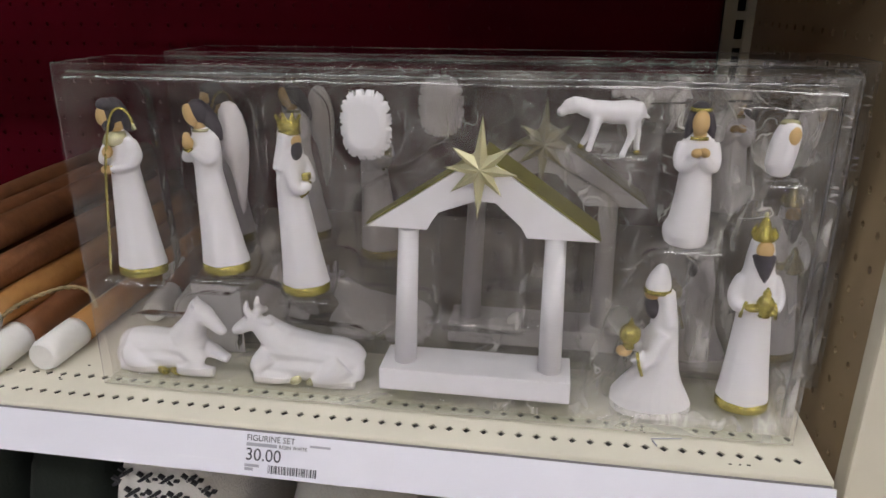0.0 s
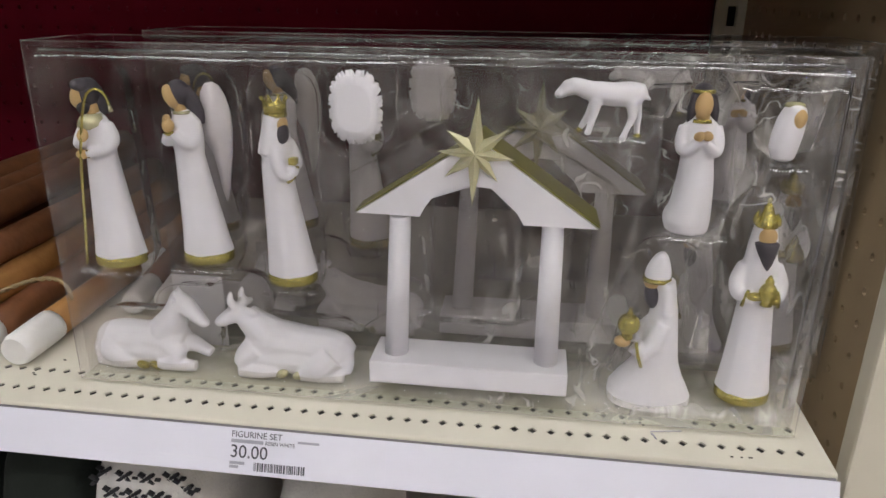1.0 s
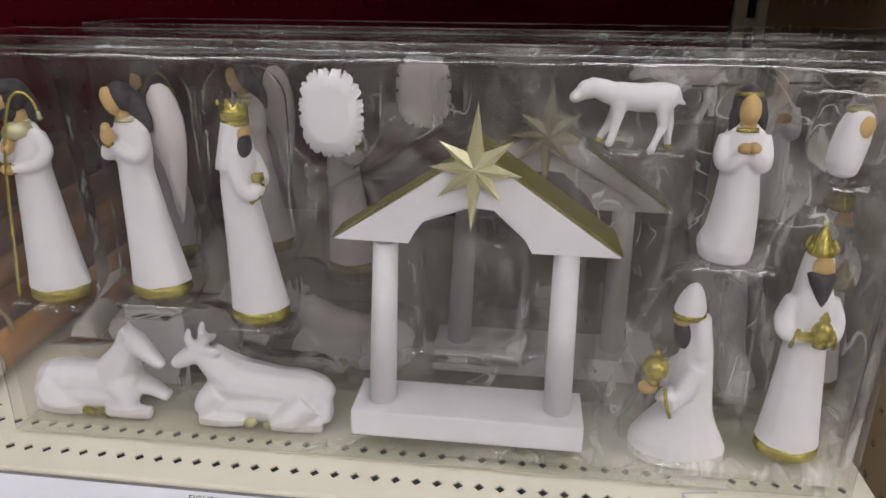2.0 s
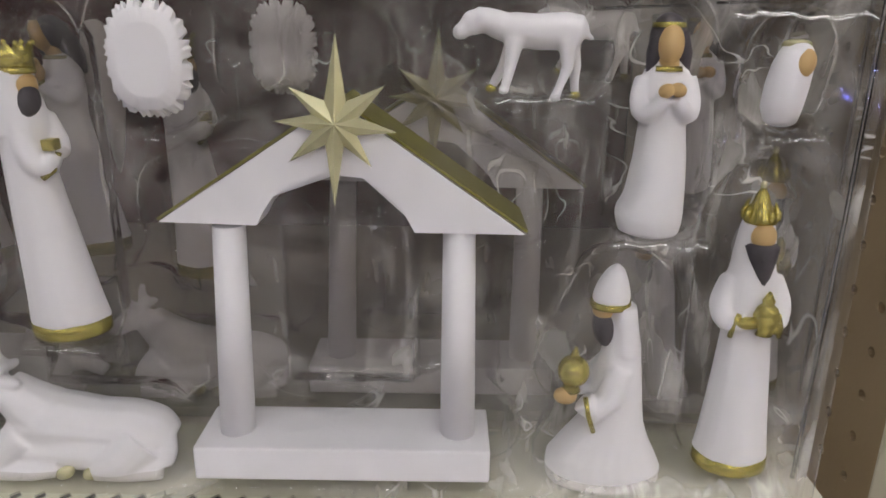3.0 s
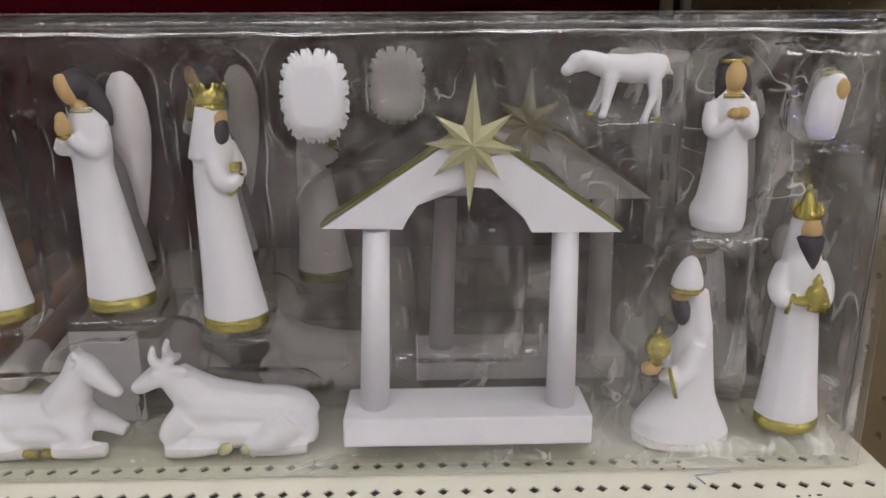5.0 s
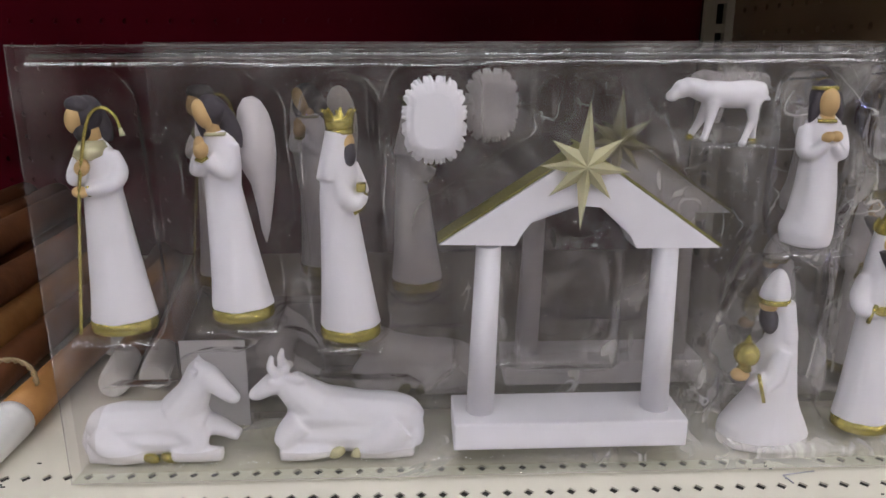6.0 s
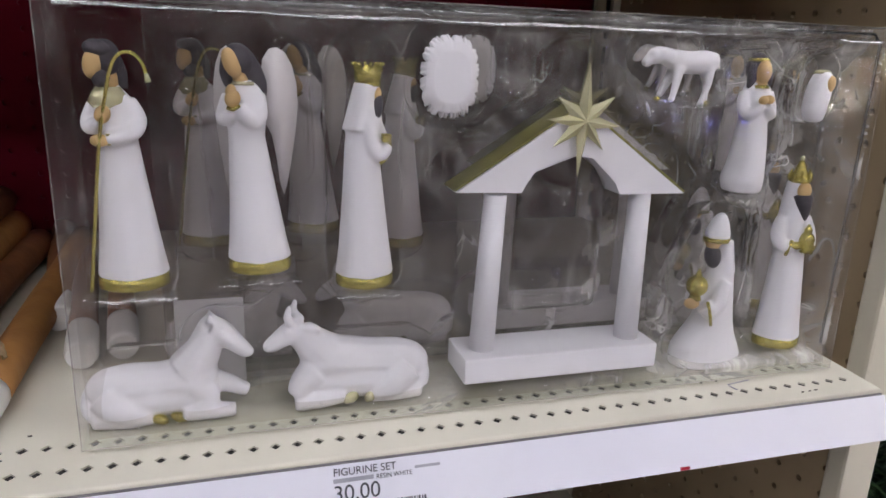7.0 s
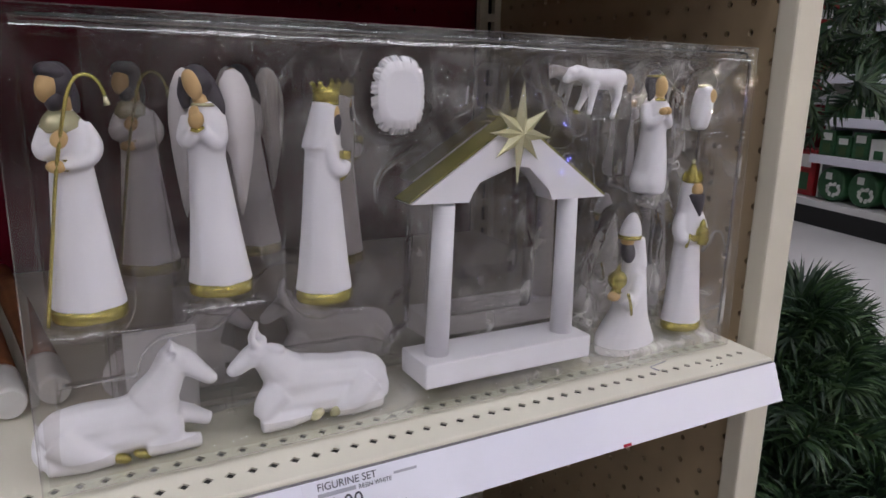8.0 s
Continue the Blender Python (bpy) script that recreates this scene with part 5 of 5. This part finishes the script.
# added cushion: its near-black cover stands in for shade over the deck
cushion(-0.200, -0.092, -0.02, 0.2, 0.152, S - 0.07, "added dark cushion standing in for shade below the shelf", DARKGREEN, False)
cushion(-0.085, 0.012, -0.02, 0.2, 0.152, S - 0.06, "dark green felt cushion below the shelf", DARKGREEN, False)

# ---- artificial fir greenery beside the bay ----
def fir_spray(r, verts, faces, start, way, length, spread, needle, droop, mats, stem, blade=0.0019):
    """One branch: a thin stem with flat needles standing off it all round."""
    p, d = Vector(start), Vector(way).normalized()
    steps = max(6, int(length / 0.012))
    for i in range(steps):
        d = (d + Vector((r.uniform(-0.05, 0.05), r.uniform(-0.05, 0.05), -droop))).normalized()
        q = p + d * (length / steps)
        side = d.cross(Vector((0, 0, 1)))
        side = side.normalized() if side.length > 0.01 else Vector((1, 0, 0))
        up = side.cross(d).normalized()
        b = len(verts)
        verts.extend(tuple(v) for v in (p + side * 0.0012, p - side * 0.0012, q + side * 0.0012, q - side * 0.0012, p + up * 0.0012, q + up * 0.0012))
        faces.extend(((b, b + 1, b + 3, b + 2), (b, b + 2, b + 5, b + 4)))
        mats.extend((stem, stem))
        taper = 1 - 0.55 * i / steps
        for k in range(spread):
            a = r.uniform(0, 2 * math.pi)
            nd = (d * r.uniform(0.5, 0.9) + (side * math.cos(a) + up * math.sin(a)) * 0.9).normalized()
            ln = needle * taper * r.uniform(0.7, 1.15)
            w = nd.cross(Vector((r.uniform(-1, 1), r.uniform(-1, 1), r.uniform(-1, 1))))
            w = w.normalized() * blade
            s = p + (q - p) * r.random()
            b = len(verts)
            mid, sag = s + nd * ln * 0.55, Vector((0, 0, -0.16 * ln if needle > 0.05 else 0.0))
            verts.extend(tuple(v) for v in (s - w, s + w, mid + w * 0.8, mid - w * 0.8, s + nd * ln + sag))
            faces.extend(((b, b + 1, b + 2, b + 3), (b + 3, b + 2, b + 4)))
            kind = 0 if r.random() < 0.55 else 1
            mats.extend((kind, kind))
        p = q
    return p


def fir_tree(x, y, z0, height, radius, seed, label, low=0.1, count=60, needle=0.034, blade=0.0019):
    r = random.Random(seed)
    at = empty("fir_tree", (x, y, z0), label, "fir tree", "artificial fir trees")
    bm = bmesh.new()
    loft(bm, [(0, 0, 0, 0.02, 0.02), (0, 0, height * 0.6, 0.013, 0.013), (0, 0, height, 0.003, 0.003)], 0, 10)
    part("trunk", bm, WOODSTEM, at)
    v, f, mi = [], [], []
    for k in range(count):
        t = (k + 0.5) / count
        z = height * (low + (1 - low) * t)
        a = k * 2.39996 + r.uniform(-0.2, 0.2)
        ln = radius * (1 - 0.88 * t) * r.uniform(0.85, 1.1)
        way = Vector((math.cos(a), math.sin(a), r.uniform(-0.05, 0.35)))
        fir_spray(r, v, f, (0, 0, z), way, ln, 14, needle, 0.02, mi, 2, blade)
        for s in range(5):
            g = (s + 1.2) / 6.5
            aa = a + (1 if s % 2 else -1) * r.uniform(0.5, 0.9)
            st = Vector((0, 0, z)) + way.normalized() * ln * g
            fir_spray(r, v, f, st, Vector((math.cos(aa), math.sin(aa), r.uniform(-0.1, 0.3))), ln * (0.48 - 0.25 * g) + 0.03, 14, needle * 0.95, 0.02, mi, 2, blade)
    me = raw_mesh("crown", v, f, [NEEDLE, NEEDLELIGHT, WOODSTEM])
    me.polygons.foreach_set("material_index", mi)
    part("crown", me, None, at)
    return at


fir_tree(0.98, 0.20, 0.0, 0.49, 0.42, 11, "dark green artificial pine, short, with long soft needles", 0.10, 64, 0.085, 0.0021)
fir_tree(1.30, -0.12, 0.0, 0.54, 0.42, 12, "dark green artificial pine, short, with long soft needles", 0.10, 56, 0.085, 0.0021)
fir_tree(1.08, 0.80, 0.0, 1.55, 0.40, 13, "dark green artificial fir tree, tall and dense", 0.06, 130)

# garland hanging from above beside the post
garland = empty("fir_garland", (0.95, 0.15, 1.5), "dark green artificial fir garland hanging beside the bay", "garland")
r = random.Random(21)
v, f, mi = [], [], []
for k in range(90):
    st = Vector((r.uniform(-0.16, 0.40), r.uniform(-0.10, 0.38), r.uniform(-0.72, -0.34)))
    a = r.uniform(0, 6.28)
    fir_spray(r, v, f, st, (math.cos(a), math.sin(a), r.uniform(-0.8, 0.1)), r.uniform(0.12, 0.22), 14, 0.036, 0.04, mi, 2)
for k in range(8):
    st = Vector((0.02 + 0.05 * k, 0.02 + 0.03 * k, 0))
    fir_spray(r, v, f, st, (r.uniform(-0.1, 0.1), r.uniform(-0.1, 0.1), -1), 0.68, 10, 0.03, 0.0, mi, 2)
bm = bmesh.new()
tube(bm, [(0.1, 0.1, -0.2), (0.1, 0.1, 2.1)], 0.0015, n=6)
part("hanging_wire", bm, WOODSTEM, garland)
me = raw_mesh("needles", v, f, [NEEDLE, NEEDLELIGHT, WOODSTEM])
me.polygons.foreach_set("material_index", mi)
part("needles", me, None, garland)

# ribbon and a grey-blue bauble in the greenery
bm = bmesh.new()
pts = [(0.98 + 0.028 * k, 0.56 - 0.002 * k, 0.455 - 0.0022 * k + 0.006 * math.sin(k)) for k in range(14)]
va = [bm.verts.new((x, y, z + 0.014)) for x, y, z in pts]
vb = [bm.verts.new((x, y + 0.006, z - 0.014)) for x, y, z in pts]
for k in range(13):
    g = bm.faces.new((va[k], va[k + 1], vb[k + 1], vb[k]))
    g.smooth = True
bmesh.ops.solidify(bm, geom=bm.faces[:], thickness=0.0012)
solid("red_ribbon", bm, RIBBON, "red satin ribbon draped on the fir branches", "ribbon", (0.98, 0.56, 0.44))
bm = bmesh.new()
loft(bm, [(1.10, 0.56, 0.475, 0.004, 0.004), (1.10, 0.56, 0.485, 0.018, 0.018), (1.10, 0.56, 0.503, 0.023, 0.023), (1.10, 0.56, 0.525, 0.017, 0.017), (1.10, 0.56, 0.540, 0.004, 0.004)], 0, 18)
solid("hanging_bauble", bm, TAGBLUE, "matt grey-blue bauble hung among fir branches", "bauble", (1.10, 0.56, 0.475))

# ---- the bay across the shop ----
far = empty("far_display_bay", Matrix.Translation((4.18, 2.9, 0)) @ Matrix.Rotation(radians(-104), 4, "Z"), "white display bay with dark red back, stocked", "display bay", kind="structure")
# own axes: x along the bay, y into it
def far_box(name, lo, hi, material, label="", bevel=0.004):
    b2 = bmesh.new()
    add_box(b2, lo, hi, bevel=bevel)
    return part(name, b2, material, far, label)


far_box("back_panel", (-1.2, 0.5, 0.0), (2.4, 0.55, 2.2), RED, "dark red back panel")
far_box("kick_plate", (-1.2, 0.02, 0.0), (2.4, 0.04, 0.115), KICK, "black kick plate")
far_box("bottom_deck", (-1.2, 0.0, 0.116), (2.4, 0.49, 0.155), WHITEMETAL, "white bottom deck")
for z in (0.42, 0.64, 0.88, 1.15, 1.45):
    far_box("shelf_board", (0.69, 0.02, z - 0.02), (2.4, 0.49, z), WHITEMETAL)
    far_box("shelf_edge", (0.69, -0.005, z - 0.045), (2.4, 0.018, z + 0.006), STRIP, "white price edge")
for z in (0.75, 1.10, 1.45):
    far_box("shelf_board", (-1.2, 0.2, z - 0.02), (0.67, 0.49, z), WHITEMETAL)
    far_box("shelf_edge", (-1.2, 0.175, z - 0.04), (0.67, 0.198, z + 0.005), STRIP, "white price edge")
far_box("upright", (0.671, 0.1, 0.156), (0.689, 0.49, 2.2), WHITEMETAL)


def carton(x, y, z, w, d, h, material, label, patch=PACKWHITE):
    at = empty("carton", far.matrix_basis @ Matrix.Translation((x, y, z)), label, "carton", "cartons in the far bay")
    b2 = bmesh.new()
    add_box(b2, (0, 0, 0), (w, d, h), bevel=0.003)
    part("body", b2, material, at)
    b2 = bmesh.new()
    add_box(b2, (w * 0.2, -0.002, h * 0.62), (w * 0.8, -0.0003, h * 0.9))
    part("print_patch", b2, patch, at, "white printed patch")
    b2 = bmesh.new()
    add_box(b2, (w * 0.25, -0.002, h * 0.12), (w * 0.75, -0.0003, h * 0.5))
    part("picture_patch", b2, PACKGREEN if material is not PACKGREEN else NEEDLELIGHT, at, "printed picture patch")
    return at


r = random.Random(8)
for z in (0.42, 0.64, 0.88, 1.15):
    x = 0.72
    while x < 2.2:
        w = r.uniform(0.10, 0.14)
        carton(x, 0.03, z + 0.001, w, 0.12, r.uniform(0.12, 0.15), r.choice((PACKGREEN, PACKGREEN, PACKGREEN, PACKWHITE)), "small green printed carton on a white shelf")
        x += w + 0.012
for x, w, h, mt, lb in ((0.02, 0.20, 0.30, PACKDARK, "dark printed carton on the deck"), (0.26, 0.14, 0.16, PACKWHITE, "white printed carton on the deck"), (0.44, 0.20, 0.28, PACKRED, "red printed carton with white patch")):
    carton(x, 0.10, 0.156, w, 0.25, h, mt, lb)
for x, z, w, h, mt in ((0.02, 0.752, 0.18, 0.14, PACKWHITE), (0.24, 0.752, 0.2, 0.2, PACKRED), (0.47, 0.752, 0.14, 0.16, PACKWHITE), (0.30, 1.102, 0.24, 0.2, PACKRED)):
    carton(x, 0.22, z, w, 0.2, h, mt, "printed carton on the upper far shelf")


def coil_pack(x):
    """Round pack standing on its edge."""
    at = empty("round_pack", far.matrix_basis @ Matrix.Translation((x, 0.05, 0.156)), "round green pack standing on the white deck", "round pack", "round packs")
    b2 = bmesh.new()
    tube(b2, [(0, 0, 0.102), (0, 0.012, 0.102), (0, 0.14, 0.102), (0, 0.15, 0.102)], [0.093, 0.102, 0.102, 0.093], n=28)
    part("body", b2, PACKGREEN, at)
    b2 = bmesh.new()
    for k in range(9):
        a = 2 * math.pi * k / 9
        ball(b2, (0.03 + 0.045 * math.cos(a), -0.002, 0.075 + 0.032 * math.sin(a)), (0.012, 0.003, 0.016), 0, (0, 30 * k, 0), 8)
    part("printed_leaves", b2, PACKWHITE, at, "pale printed leaf marks")
    b2 = bmesh.new()
    add_box(b2, (-0.035, -0.004, 0.13), (0.01, -0.001, 0.17))
    part("print_patch", b2, PACKWHITE, at)
    return at


for x in (0.82, 1.05, 1.28, 1.51, 1.74):
    coil_pack(x)

# ---- lit tree in the aisle, mirrored in the clear boxes ----
bm = bmesh.new()
ball(bm, (0, 0, 0), (0.0045, 0.0045, 0.0055), 0, seg=6)
warm = mesh_of("fairy_light", bm, BULBWHITE)
bm = bmesh.new()
ball(bm, (0, 0, 0), (0.0055, 0.0055, 0.0065), 0, seg=6)
blue = mesh_of("fairy_light", bm, BULBBLUE)


def lights_on(tree, mesh, count, reach, z0, z1, seed):
    r = random.Random(seed)
    for k in range(count):
        a, t = r.uniform(0, 6.2832), r.random()
        rad = reach * (1 - 0.45 * t) * r.uniform(0.7, 1.05)
        ob = new("fairy_light", mesh)
        ob.parent, ob.location = tree, (rad * math.cos(a), rad * math.sin(a), z0 + (z1 - z0) * t)


lit = fir_tree(2.15, -1.55, 0.0, 1.45, 0.50, 31, "tall artificial fir tree with warm fairy lights switched on", 0.12, 60)
lights_on(lit, warm, 150, 0.42, 0.68, 1.15, 5)
lit2 = fir_tree(1.64, -1.65, 0.0, 1.05, 0.30, 32, "artificial fir tree with blue fairy lights switched on", 0.12, 40)
lights_on(lit2, blue, 16, 0.18, 0.58, 0.92, 6)
